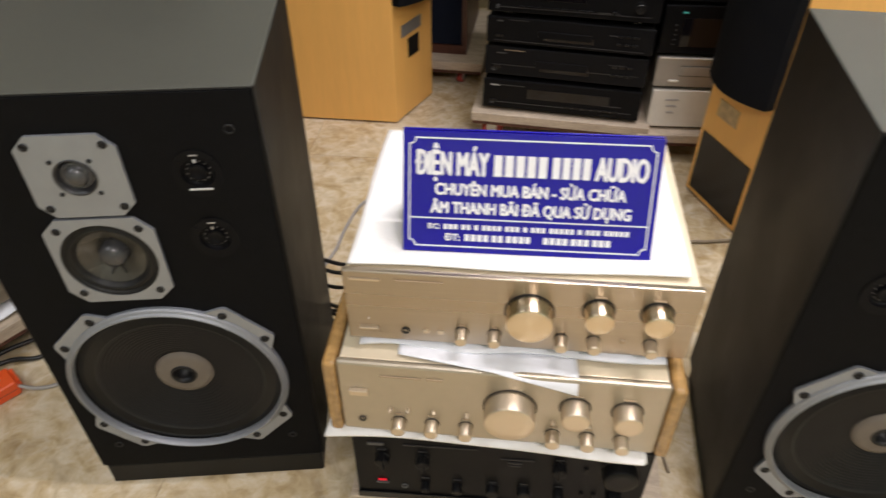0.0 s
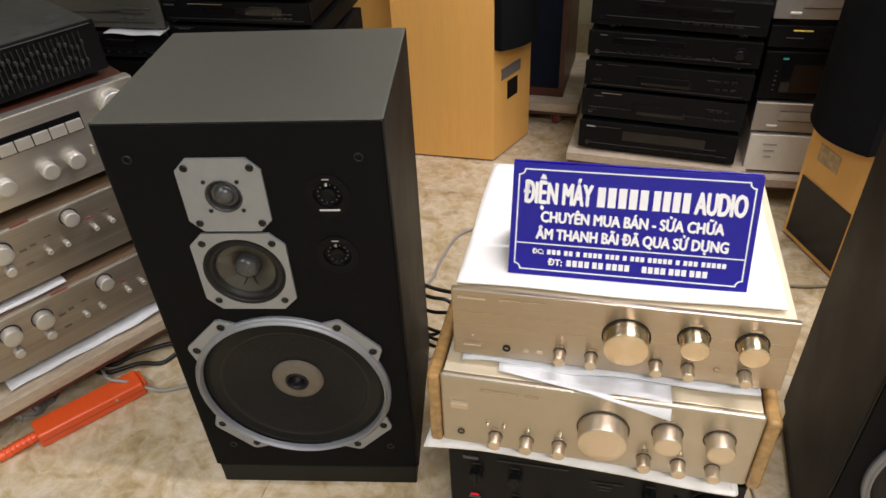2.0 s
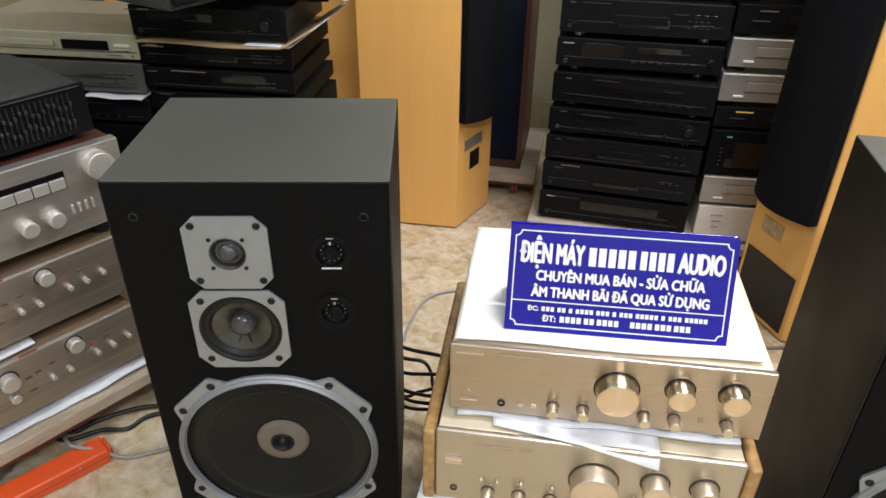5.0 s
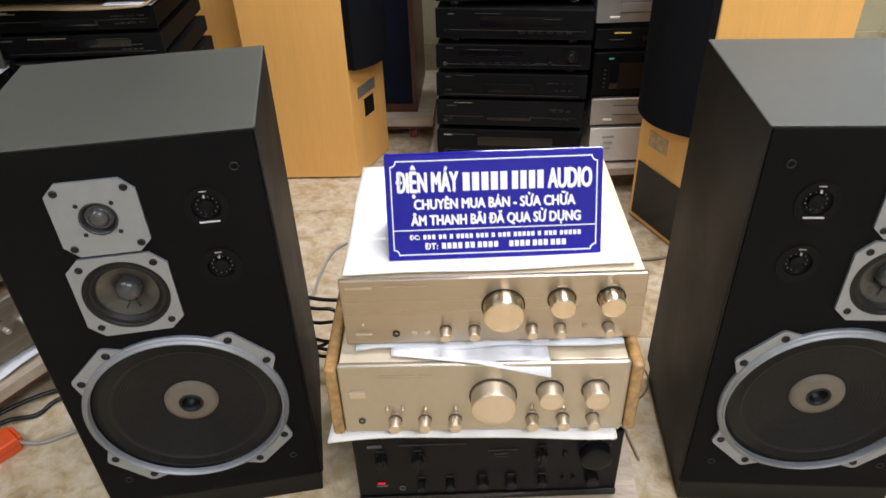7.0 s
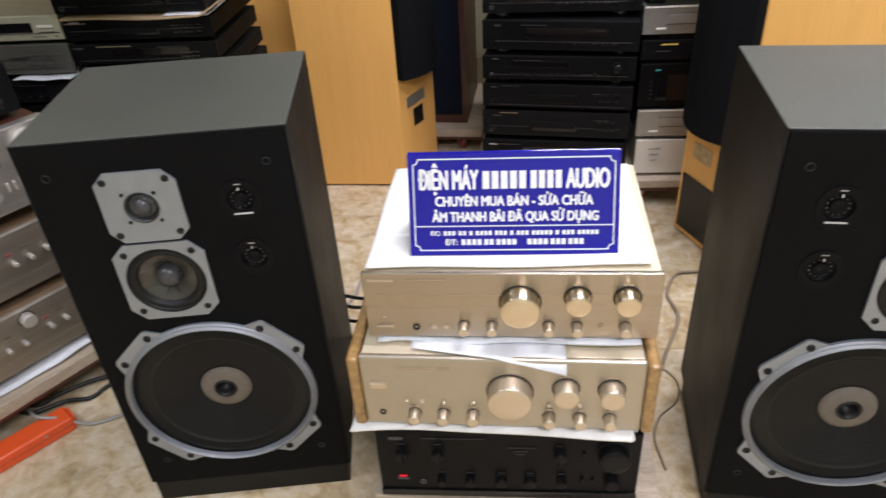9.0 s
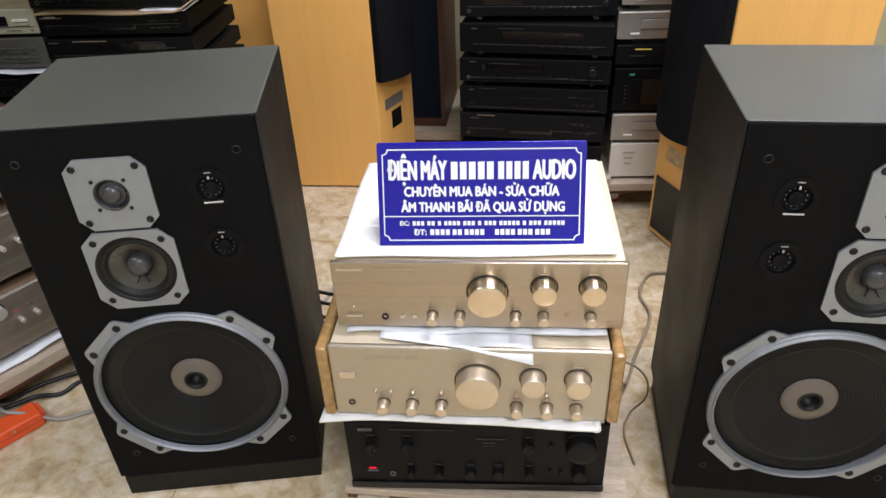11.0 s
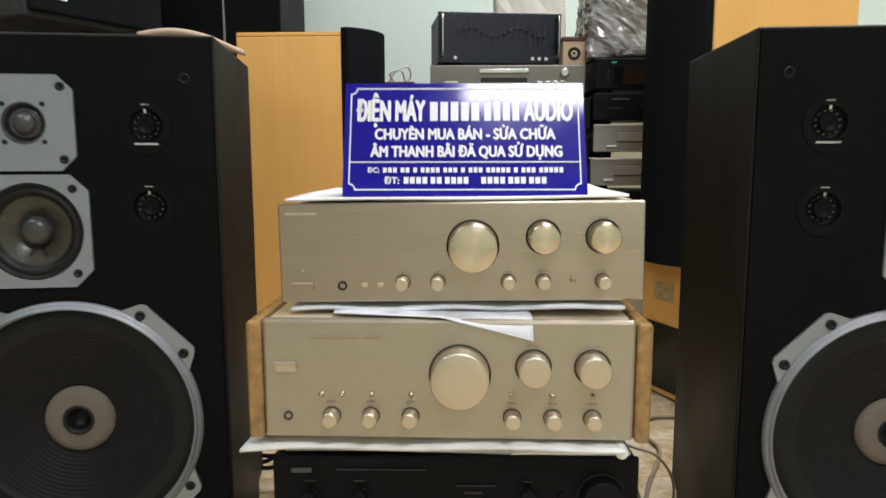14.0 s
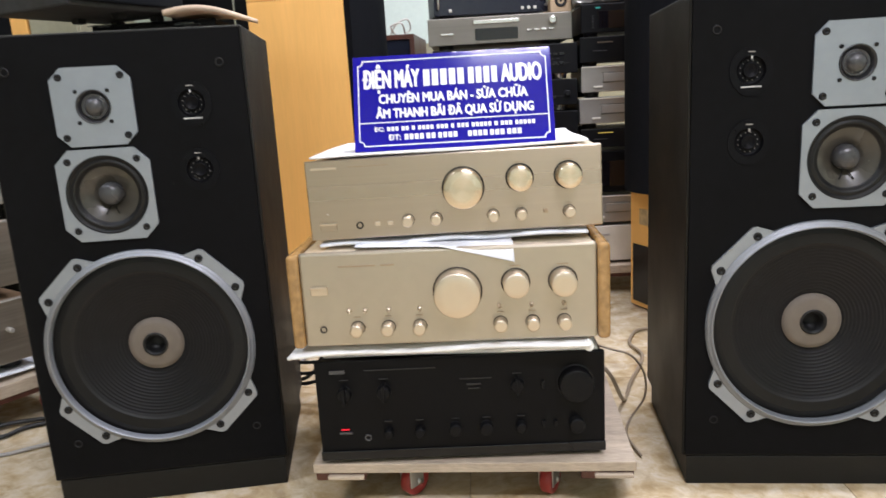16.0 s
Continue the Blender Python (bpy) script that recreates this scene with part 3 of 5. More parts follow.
unit("amplifier", pose(-0.006, -0.022, 0.0868, 0, 0, 1.5), 0.442, 0.1635, 0.37, BLACKM, BLACKM, "black amplifier with dark knobs and a red power light", "amplifier", "stacked amplifiers", feet=0.007,
     knobs=[(0.1760, 0.1215, 0.0255, 0.020, CKNOB, RUBBER), (0.1770, 0.0540, 0.012, 0.014, CKNOB, None), (-0.1130, 0.0520, 0.007, 0.014, CKNOB, None), (-0.0640, 0.0520, 0.008, 0.014, CKNOB, None), (-0.0090, 0.0540, 0.010, 0.014, CKNOB, RUBBER), (0.0390, 0.0540, 0.010, 0.014, CKNOB, RUBBER), (0.0920, 0.0540, 0.008, 0.014, CKNOB, None), (-0.1770, 0.1180, 0.0105, 0.012, CKNOB, RUBBER), (-0.1160, 0.1200, 0.0105, 0.014, CKNOB, RUBBER), (0.0880, 0.1220, 0.0105, 0.014, CKNOB, RUBBER)],
     buttons=[(-0.1800, 0.0525, 0.020, 0.003, 0.0035, DIMPRINT), (0.1270, 0.0560, 0.005, 0.010, 0.005, CKNOB), (0.1450, 0.0560, 0.005, 0.010, 0.005, CKNOB), (0.1270, 0.1200, 0.006, 0.013, 0.004, CKNOB)] + [(x, z, 0.005, 0.028, 0.0165, CKNOB) for x, z in ((-0.1770, 0.1180), (-0.1160, 0.1200), (0.0880, 0.1220))],
     bars=[(-0.1860, 0.1535, 0.024, 0.0055, DIMPRINT), (-0.0900, 0.1545, 0.11, 0.0010, BLKPRINT), (0.0250, 0.1345, 0.05, 0.0010, BLKPRINT), (0.0220, 0.1255, 0.022, 0.002, BLKPRINT), (0.0220, 0.1185, 0.018, 0.0012, BLKPRINT)] + [(x, 0.0700, 0.012, 0.0008, BLKPRINT) for x in (-0.113, -0.064, -0.009, 0.039, 0.092)] + [(x, 0.1400, 0.014, 0.0008, BLKPRINT) for x in (-0.177, -0.116, 0.088)],
     jacks=[(-0.1460, 0.0430, DIMPRINT)])
amp_c = bpy.data.objects["amplifier"]
part("power_light", B(-0.187, -0.174, -0.0030, 0.001, 0.0577, 0.0589, bev=0.0003), LED, amp_c, "glowing red power light")
part("lower_lip", B(-0.2215, 0.2215, -0.0035, -0.0003, 0.0075, 0.0230, bev=0.0012), GLOSS, amp_c, "glossy black strip along the foot")


def folded(u, v):
    return (-0.262 + 0.452 * u + 0.003 * math.sin(9 * v), -0.042 + 0.35 * v + 0.007 * math.sin(5 * u), 0.2715 + 0.010 * u + 0.002 * math.sin(11 * u + 3 * v))


solid("foam_wrap", sheet(40, 12, folded, 0.004), FOAM, "folded white foam sheet laid between two amplifiers", "packing foam")
fold = bpy.data.objects["foam_wrap"]
part("under_layer", sheet(24, 10, lambda u, v: (-0.215 + 0.42 * u, -0.012 + 0.33 * v, 0.2620 + 0.0012 * math.sin(6 * u) + 0.0006 * math.sin(9 * v)), 0.0045), FOAM, fold)
fb = sheet(16, 12, lambda u, v: (0.06 + 0.13 * u, -0.037 + 0.33 * v, 0.2700 + 0.003 * u + 0.0006 * math.sin(8 * u)), 0.0025)
part("lower_fold", fb, FOAM, fold)
fr = sweep([(0.188, -0.042, 0.2735), (0.19, 0.1, 0.2735), (0.187, 0.28, 0.2735)], 0.0075, 12)
part("rolled_edge", fr, FOAM, fold)

# pale gold amplifier with wooden cheeks
BM = pose(-0.015, -0.035, 0.277)
ux = lambda u: u - 0.2185
amp_b = unit("amplifier", BM, 0.434, 0.144, 0.38, GLARECASE, GOLD, "pale gold amplifier with walnut side panels", "amplifier", "stacked amplifiers", feet=0.008, foot=KNOBG, bev=0.004, thick=0.012,
             knobs=[(ux(0.233), 0.087, 0.0335, 0.030, KNOBG, CUP), (ux(0.318), 0.097, 0.0185, 0.026, KNOBG, CUP), (ux(0.386), 0.097, 0.0185, 0.026, KNOBG, CUP)] + [(ux(u), 0.036, 0.0095, 0.021, KNOBG, CUP) for u in (0.082, 0.128, 0.175, 0.294, 0.341, 0.387)] + [(ux(u), 0.063, 0.0032, 0.007, KNOBG, None) for u in (0.071, 0.095, 0.130, 0.176, 0.293, 0.340, 0.387)],
             buttons=[(ux(0.029), 0.0935, 0.025, 0.0095, 0.0040, KNOBG), (ux(0.029), 0.1000, 0.025, 0.0030, 0.0065, KNOBG)],
             bars=[(ux(0.087), 0.131, 0.055, 0.0016, FAINT), (ux(0.132), 0.131, 0.02, 0.002, FAINT)] + [(ux(u), 0.122, 0.016, 0.0012, FAINT) for u in (0.318, 0.386)] + [(ux(u), 0.053, 0.010, 0.0010, FAINT) for u in (0.082, 0.128, 0.175, 0.294, 0.341, 0.387)],
             jacks=[(ux(0.030), 0.035, CUP)])
for sx in (-1, 1):
    part("side_panel", B(*sorted((sx * 0.2175, sx * 0.236)), -0.004, 0.385, 0.006, 0.150, bev=0.006, seg=3), BURL, amp_b, "polished burl walnut side panel")


def tip(u, v):
    x = -0.155 + 0.235 * u
    y0 = -0.012 - 0.036 * u - 0.004
    y = 0.03 + (y0 - 0.03) * v
    drop = max(0.0, -0.037 - y)
    return (x + 0.004 * v, max(y, -0.0372 - 0.25 * drop), 0.4325 + 0.003 * math.sin(6 * u) * (1 - v) - (0.026 * max(0, u - 0.55) / 0.45 * max(0, v - 0.7) / 0.3))


solid("paper_sheet", sheet(30, 14, tip, 0.0012), PAPER, "crumpled white paper tip hanging over the amplifier's edge", "paper")
solid("paper_wrap", sheet(30, 10, lambda u, v: (-0.205 + 0.40 * u, -0.004 + 0.30 * v + 0.004 * math.sin(13 * u), 0.4345 + 0.006 * u + 0.0015 * math.sin(17 * u + 2 * v)), 0.004), PAPER, "folded white paper under the champagne amplifier", "paper")

# champagne amplifier
AM = pose(0.0, 0.0, 0.4335, 0, -0.7, 0)
ua = lambda u: u - 0.217
amp_a = unit("amplifier", AM, 0.434, 0.119, 0.335, GLARECASE, CHAMP, "champagne brushed aluminium amplifier with spun knobs", "amplifier", "stacked amplifiers", feet=0.010, foot=KNOBG, bev=0.002, thick=0.010,
             knobs=[(ua(0.232), 0.077, 0.0285, 0.026, SPUN, RUBBER), (ua(0.315), 0.087, 0.0178, 0.024, SPUN, RUBBER), (ua(0.385), 0.087, 0.0178, 0.024, SPUN, RUBBER)] + [(ua(u), 0.034, 0.0080, 0.020, KNOBG, CUP) for u in (0.148, 0.190, 0.274, 0.315, 0.385)],
             buttons=[(ua(0.028), 0.0285, 0.025, 0.0085, 0.0035, CHAMP), (ua(0.028), 0.0340, 0.025, 0.0025, 0.0060, KNOBG), (ua(0.102), 0.031, 0.008, 0.006, 0.003, KNOBG), (ua(0.121), 0.031, 0.008, 0.006, 0.003, KNOBG), (ua(0.351), 0.036, 0.007, 0.006, 0.003, FAINT)],
             bars=[(ua(0.028), 0.117, 0.038, 0.003, KNOBG), (ua(0.095), 0.118, 0.06, 0.0012, FAINT), (ua(0.028), 0.049, 0.0014, 0.0014, WHITE)] + [(ua(u), 0.110, 0.014, 0.001, FAINT) for u in (0.315, 0.385)] + [(ua(u), 0.046, 0.008, 0.0008, FAINT) for u in (0.148, 0.190, 0.274, 0.315, 0.385)],
             jacks=[(ua(0.075), 0.030, RUBBER)])


def foam_top(u, v):
    x = -0.212 + 0.412 * u + 0.0015 * math.sin(7 * v)
    y = 0.009 + 0.010 * u + (0.312 - 0.010 * u) * v + 0.0015 * math.sin(9 * u)
    edge = min(u, 1 - u, v, 1 - v)
    return (x, y, 0.5600 + 0.0053 * u + 0.0042 + 0.0008 * math.sin(5 * u + 1) * math.sin(4 * v + 0.5) + 0.0006 * math.exp(-edge * 30) * (1 + math.sin(8 * u + 5 * v)))


solid("foam_sheet", sheet(40, 30, foam_top, 0.003), FOAM, "white foam packing sheet lying on the champagne amplifier", "packing foam")

# ---- the sign ----
SG = pose(0.004, 0.041, 0.5672, -20, 0, 1.6)
sign = thing("table_sign", SG, "blue acrylic tent sign with white lettering on the amplifier", "sign")
part("front_board", B(-0.1515, 0.1515, 0, 0.0028, 0, 0.150, bev=0.0008), BLUE, sign)
back = part("back_board", B(-0.1515, 0.1515, 0, 0.0028, 0, 0.150, bev=0.0008), BLUE, sign)
back.matrix_local = Matrix.Translation((0, 0.0060, 0.1505)) @ pose(0, 0, 0, 40) @ Matrix.Translation((0, 0, -0.150))


def stroke_loop(pts, t):
    """A closed line of even width in the sign's plane, standing proud of it."""
    bm = bmesh.new()
    n = len(pts)
    for k in range(n):
        a, b = Vector(pts[k]), Vector(pts[(k + 1) % n])
        w = (b - a).normalized() * t / 2
        s = Vector((-w.y, w.x))
        q = [a - w + s, b + w + s, b + w - s, a - w - s]
        vs = [bm.verts.new((p.x, -0.0008 - 0.00004 * (k % 2), p.y)) for p in q]
        f = bm.faces.new(vs)
    r = bmesh.ops.extrude_face_region(bm, geom=bm.faces[:])
    bmesh.ops.translate(bm, vec=(0, 0.0007, 0), verts=[v for v in r["geom"] if isinstance(v, bmesh.types.BMVert)])
    bmesh.ops.recalc_face_normals(bm, faces=bm.faces[:])
    return bm


x, z0, z1, c = 0.1435, 0.008, 0.142, 0.0075
border = [(-x + c, z0), (x - c, z0)]
border += [(x - c + c * math.sin(a) * 0 + c * (1 - math.cos(a)), z0 + c * math.sin(a)) for a in (0.4, 0.8, 1.2, 1.57)]
border += [(x, z1 - c)] + [(x - c * math.sin(a), z1 - c * math.cos(a)) for a in (0.4, 0.8, 1.2, 1.57)]
border += [(-x + c, z1)] + [(-x + c * math.cos(a), z1 - c * math.sin(a)) for a in (0.4, 0.8, 1.2, 1.57)]
border += [(-x, z0 + c)] + [(-x + c * math.sin(a), z0 + c * math.cos(a)) for a in (0.4, 0.8, 1.2)]
part("border_line", stroke_loop(border, 0.0016), WHITE, sign)
part("divider_line", B(-0.143, 0.143, -0.0009, -0.0001, 0.0432, 0.0446), WHITE, sign)


def lettering(words, x0, x1, zb, zt, bold):
    """A line of capitals, its strokes thickened by slightly shifted runs."""
    for k, (sh, sv) in enumerate(((-0.5, 0), (0.5, 0), (-0.2, 0.4), (0.2, -0.4))):
        cu = bpy.data.curves.new("lettering", "FONT")
        cu.body, cu.size, cu.extrude, cu.resolution_u = words, 1.0, 0.012, 3
        cu.materials.append(WHITE)
        ob = new("lettering", cu)
        bpy.context.view_layer.update()
        xs = [v[0] for v in ob.bound_box]
        ob.parent = sign
        sx, sz = (x1 - x0 - bold) / max(0.01, max(xs) - min(xs)), (zt - zb) / 0.70
        ob.matrix_local = Matrix.Translation((x0 + bold / 2 + sh * bold - min(xs) * sx, -0.0006 - 0.00006 * k, zb + sv * bold)) @ pose(0, 0, 0, 90) @ Matrix.Diagonal((sx, sz, 0.02, 1))


def bars_for(name, x0, x1, z0, z1, counts, gap, space):
    """Plain upright bars, one a letter, word by word."""
    unit_w = (x1 - x0 - space * (len(counts) - 1) - gap * sum(c - 1 for c in counts)) / sum(counts)
    x = x0
    for c in counts:
        for k in range(c):
            part(name, B(x, x + unit_w, -0.0009, -0.0001, z0, z1), WHITE, sign)
            x += unit_w + gap
        x += space - gap


lettering("\u0110I\u1ec6N M\u00c1Y", -0.137, -0.049, 0.0985, 0.1262, 0.0024)
bars_for("name_bar", -0.0435, 0.0185, 0.0985, 0.1240, [5], 0.0034, 0.0)
bars_for("name_bar", 0.0250, 0.0690, 0.0985, 0.1240, [4], 0.0032, 0.0)
lettering("AUDIO", 0.0745, 0.137, 0.0985, 0.1262, 0.0024)
lettering("CHUY\u00caN MUA B\u00c1N - S\u1eecA CH\u1eeeA", -0.113, 0.114, 0.0740, 0.0880, 0.0016)
lettering("\u00c2M THANH B\u00c3I \u0110\u00c3 QUA S\u1eec D\u1ee4NG", -0.118, 0.122, 0.0510, 0.0650, 0.0016)
lettering("\u0110C:", -0.121, -0.106, 0.0303, 0.0368, 0.0006)
bars_for("address_bar", -0.1015, 0.122, 0.0303, 0.0366, [3, 2, 1, 4, 3, 1, 3, 5, 1, 3, 5], 0.0016, 0.0048)
lettering("\u0110T:", -0.100, -0.081, 0.0158, 0.0243, 0.0009)
bars_for("number_bar", -0.0755, 0.0045, 0.0158, 0.0242, [4, 2, 4], 0.0019, 0.0042)
bars_for("number_bar", 0.0205, 0.101, 0.0158, 0.0242, [4, 3, 3], 0.0019, 0.0042)


# ---- tall beech speakers behind ----
def tower(m, mirror, label, H=0.992, wide=0.315, low=0.352):
    """Plan with a wide blank panel towards the room and a bowed grille on the slanted front."""
    s = -1 if mirror else 1
    top = thing("tower_speaker", m, label, "loudspeaker", "tall beech speakers")
    a, b = Vector((0.0, 0.0)), Vector((0.088, 0.195))
    plan = [(-wide, 0.004), (a.x, a.y), (b.x, b.y), (-0.06, 0.36), (-0.30, 0.34)]
    flip = lambda P: [(s * px, py) for px, py in P][::s]
    part("cabinet", prism(flip(plan), 0.006, H - 0.012, 0.002), WOOD, top, "beech veneered cabinet")
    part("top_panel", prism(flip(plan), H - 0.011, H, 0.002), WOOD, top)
    d = (b - a).normalized()
    n = Vector((d.y, -d.x))
    arc = [a + d * 0.004, ]
    ln = (b - a).length
    for k in range(13):
        u = k / 12
        arc.append(a + d * (0.004 + (ln - 0.008) * u) + n * (0.006 + 0.052 * math.sin(math.pi * (0.08 + 0.84 * u)) ** 0.8))
    arc.append(b - d * 0.004)
    part("grille", prism(flip([tuple(p + n * 0.0008) for p in arc]), low, H + 0.012), BLACKCLOTH, top, "bowed black cloth grille")
    for u0, u1, z0, z1, mt in ((0.20, 0.70, 0.262, 0.298, SILVERP), (0.36, 0.63, 0.188, 0.248, RUBBER)):
        if mirror:
            u0, u1, z0, z1, mt = ((0.45, 0.80, 0.25, 0.295, STICKER), (0.06, 0.94, 0.02, 0.19, GLOSS))[0 if mt is SILVERP else 1]
        p, q = a + d * ln * u0 + n * 0.0004, a + d * ln * u1 + n * 0.0004
        part("label_plate" if mt is not GLOSS else "port_opening", prism(flip([tuple(p), tuple(p + n * 0.0016), tuple(q + n * 0.0016), tuple(q)]), z0, z1), mt, top)
    for px, py in ((-0.04, 0.03), (-0.27, 0.03), (-0.08, 0.3), (-0.25, 0.3)):
        part("foot", B(s * px - 0.012, s * px + 0.012, py - 0.012, py + 0.012, 0, 0.0065), RUBBER, top)
    return top


tower(pose(-0.370, 1.272, 0), False, "tall beech speaker with a bowed black grille", H=0.968, wide=0.305, low=0.372)
tower(pose(0.553, 0.825, 0), True, "tall beech speaker with bowed grille and floor port")
# a third one further back
solid("beech_cabinet", prism([(-0.98, 1.50), (-0.70, 1.44), (-0.66, 1.74), (-0.95, 1.78)], 0, 0.80, 0.003), WOOD, "low beech cabinet standing behind the tall speaker", "cabinet")


def cloth_speaker(m, w, d, h, wood, label):
    top = thing("tower_speaker", m, label, "loudspeaker")
    part("cabinet", B(-w / 2, w / 2, 0.004, d, 0, h, bev=0.003), wood, top)
    f = 0.016
    part("frame", plate([(-w / 2, 0), (w / 2, 0), (w / 2, h), (-w / 2, h)], [[(-w / 2 + f, 0.03), (w / 2 - f, 0.03), (w / 2 - f, h - f), (-w / 2 + f, h - f)]], -0.008, 0.0115), wood, top)
    part("grille", B(-w / 2 + f + 0.001, w / 2 - f - 0.001, -0.004, 0.003, 0.031, h - f - 0.001, bev=0.002), NAVY, top, "navy cloth grille")
    return top


dolly(pose(-0.355, 1.53, 0, 0, 0, -3), 0.46, 0.44, 0.062, 0.09, "plywood dolly on red casters under a dark speaker", [(0.155, 0.04, 80), (-0.15, 0.05, 30), (0.17, 0.36, 10), (-0.17, 0.36, 0)])
cloth_speaker(pose(-0.355, 1.60, 0.09, 0, 0, -3), 0.35, 0.34, 0.765, DARKWOOD, "dark red-brown speaker with navy cloth grille on a dolly")


# ---- rear stacks ----
random.seed(4)


def deck(m, w, h, d, label, face=None, body=None, kind=0, group="stacked black decks", feet=0.012, foot=None):
    """A separate of the rear stacks, with its tray, display, keys and legends."""
    face, body = face or BLACKM, body or DECKCASE
    kb, wn, br, tr, kn = [], [], [], [], []
    if kind == 0:      # disc player
        tr = [(-0.01, h * 0.62, w * 0.32, h * 0.26, face)]
        wn = [(0.0, h * 0.34 + feet, w * 0.30, h * 0.22)]
        kb = [(w * 0.30 + k * 0.020, feet + h * (0.35 + 0.3 * r), 0.015, h * 0.10, 0.003, GLOSS) for k in range(3) for r in range(2)]
        kb += [(-w * 0.42, feet + h * 0.3, 0.022, h * 0.12, 0.003, GLOSS)]
    elif kind == 1:    # cassette deck
        wn = [(-w * 0.22, h * 0.60 + feet, w * 0.26, h * 0.42), (w * 0.12, h * 0.72 + feet, w * 0.26, h * 0.2)]
        kb = [(w * (-0.02 + 0.05 * k), feet + h * 0.30, 0.018, h * 0.10, 0.003, GLOSS) for k in range(8)]
        kn = [(w * 0.43, feet + h * 0.45, h * 0.12, 0.012, GLOSS, None)]
    elif kind == 2:    # tuner
        wn = [(0.02, h * 0.58 + feet, w * 0.52, h * 0.34)]
        kb = [(w * (0.05 + 0.06 * k), feet + h * 0.24, 0.02, h * 0.08, 0.003, GLOSS) for k in range(6)]
        kb += [(-w * 0.43, feet + h * 0.26, 0.02, h * 0.10, 0.003, GLOSS)]
    elif kind == 4:    # plain tuner with small keys
        kb = [(w * (0.28 + 0.05 * k), feet + h * (0.35 + 0.3 * r), 0.014, 0.004, 0.003, face) for k in range(4) for r in (0, 1)] + [(-0.02, feet + h * 0.5, w * 0.9, 0.002, 0.002, GREYKEY)]
    else:              # receiver
        kn = [(w * 0.38, feet + h * 0.55, h * 0.18, 0.016, GLOSS, RUBBER), (w * 0.24, feet + h * 0.3, h * 0.08, 0.012, GLOSS, None)]
        wn = [(-0.06, h * 0.66 + feet, w * 0.42, h * 0.26)]
        kb = [(w * (-0.3 + 0.05 * k), feet + h * 0.25, 0.016, h * 0.09, 0.003, GLOSS) for k in range(9)]
    v = random.Random(int(m.translation.z * 1e4) + int(abs(m.translation.x) * 1e3))
    br = [(-w * 0.44 + v.uniform(0, 0.02), feet + h * v.uniform(0.78, 0.9), v.uniform(0.015, 0.03), v.uniform(0.002, 0.0035), PRINT if v.random() < 0.15 else DIMPRINT), (v.uniform(-0.14, -0.05), feet + h * v.uniform(0.8, 0.92), v.uniform(0.04, 0.12), 0.0014, FAINT if v.random() < 0.2 else BLKPRINT), (w * v.uniform(0.2, 0.36), feet + h * v.uniform(0.2, 0.9), v.uniform(0.02, 0.07), 0.0016, BLKPRINT), (0, feet + h * v.uniform(0.05, 0.5), w * 0.9, 0.0012, BLKPRINT)]
    br += [(w * (0.26 + 0.035 * q), feet + h * (0.3 + 0.2 * r), 0.008, 0.0015, DIMPRINT) for q in range(4) for r in range(2)] if v.random() < 0.5 else []
    br += [(v.uniform(-0.05, 0.08), feet + h * v.uniform(0.4, 0.7), v.uniform(0.02, 0.05), 0.0016, DIMPRINT)] if v.random() < 0.25 else []
    return unit("hifi_deck", m, w, h, d, body, face, label, "hi-fi deck", group, feet=feet, knobs=kn, buttons=kb, windows=wn, bars=br, tray=tr, jacks=[(-w * 0.44, feet + h * 0.2, DIMPRINT)] if v.random() < 0.6 else [], foot=foot)


dolly(pose(0.113, 1.158, 0, 0, 0, -5), 0.50, 0.44, 0.082, 0.108, "plywood dolly under the tall stack of black decks", [(-0.2, 0.05, 20), (0.2, 0.05, 30), (-0.2, 0.38, 0), (0.2, 0.38, 0)])
levels = [0.108, 0.208, 0.303, 0.388, 0.474, 0.574, 0.668, 0.772]
for k, (dy, kind) in enumerate([(0.0, 2), (0.005, 0), (0.0, 0), (-0.006, 3), (0.0, 2), (0.004, 1), (0.0, 0)]):
    h = levels[k + 1] - levels[k]
    turn = (-6.0, -6.5, -7.0, -6.0, -7.5, -2.5, -2.0)[k]
    deck(pose(-0.105 + 0.0018 * k + 0.218 * math.cos(radians(turn)), 1.20 + dy + 0.218 * math.sin(radians(turn)), levels[k], 0, 0, turn), 0.436, h - (0.0165 if k > 2 else 0.0135), 0.30, "black hi-fi deck in a tall stack", kind=kind, foot=ALUK if k > 2 else RUBBER, feet=0.015 if k > 2 else 0.012)
unit("hifi_deck", pose(0.113, 1.22, 0.772, 0, 0, 1), 0.436, 0.080, 0.3, DULLSILVER, DULLSILVER, "champagne grey disc player near the top of the stack", "hi-fi deck", feet=0.012, windows=[(-0.01, 0.040, 0.13, 0.034)], buttons=[(0.09 + 0.022 * k, 0.045, 0.016, 0.006, 0.003, ALUK) for k in range(4)] + [(-0.16, 0.045, 0.04, 0.006, 0.003, ALUK)], tray=[(-0.01, 0.076, 0.14, 0.012, ALUK)], knobs=[(0.16, 0.070, 0.012, 0.012, ALUK, None)])
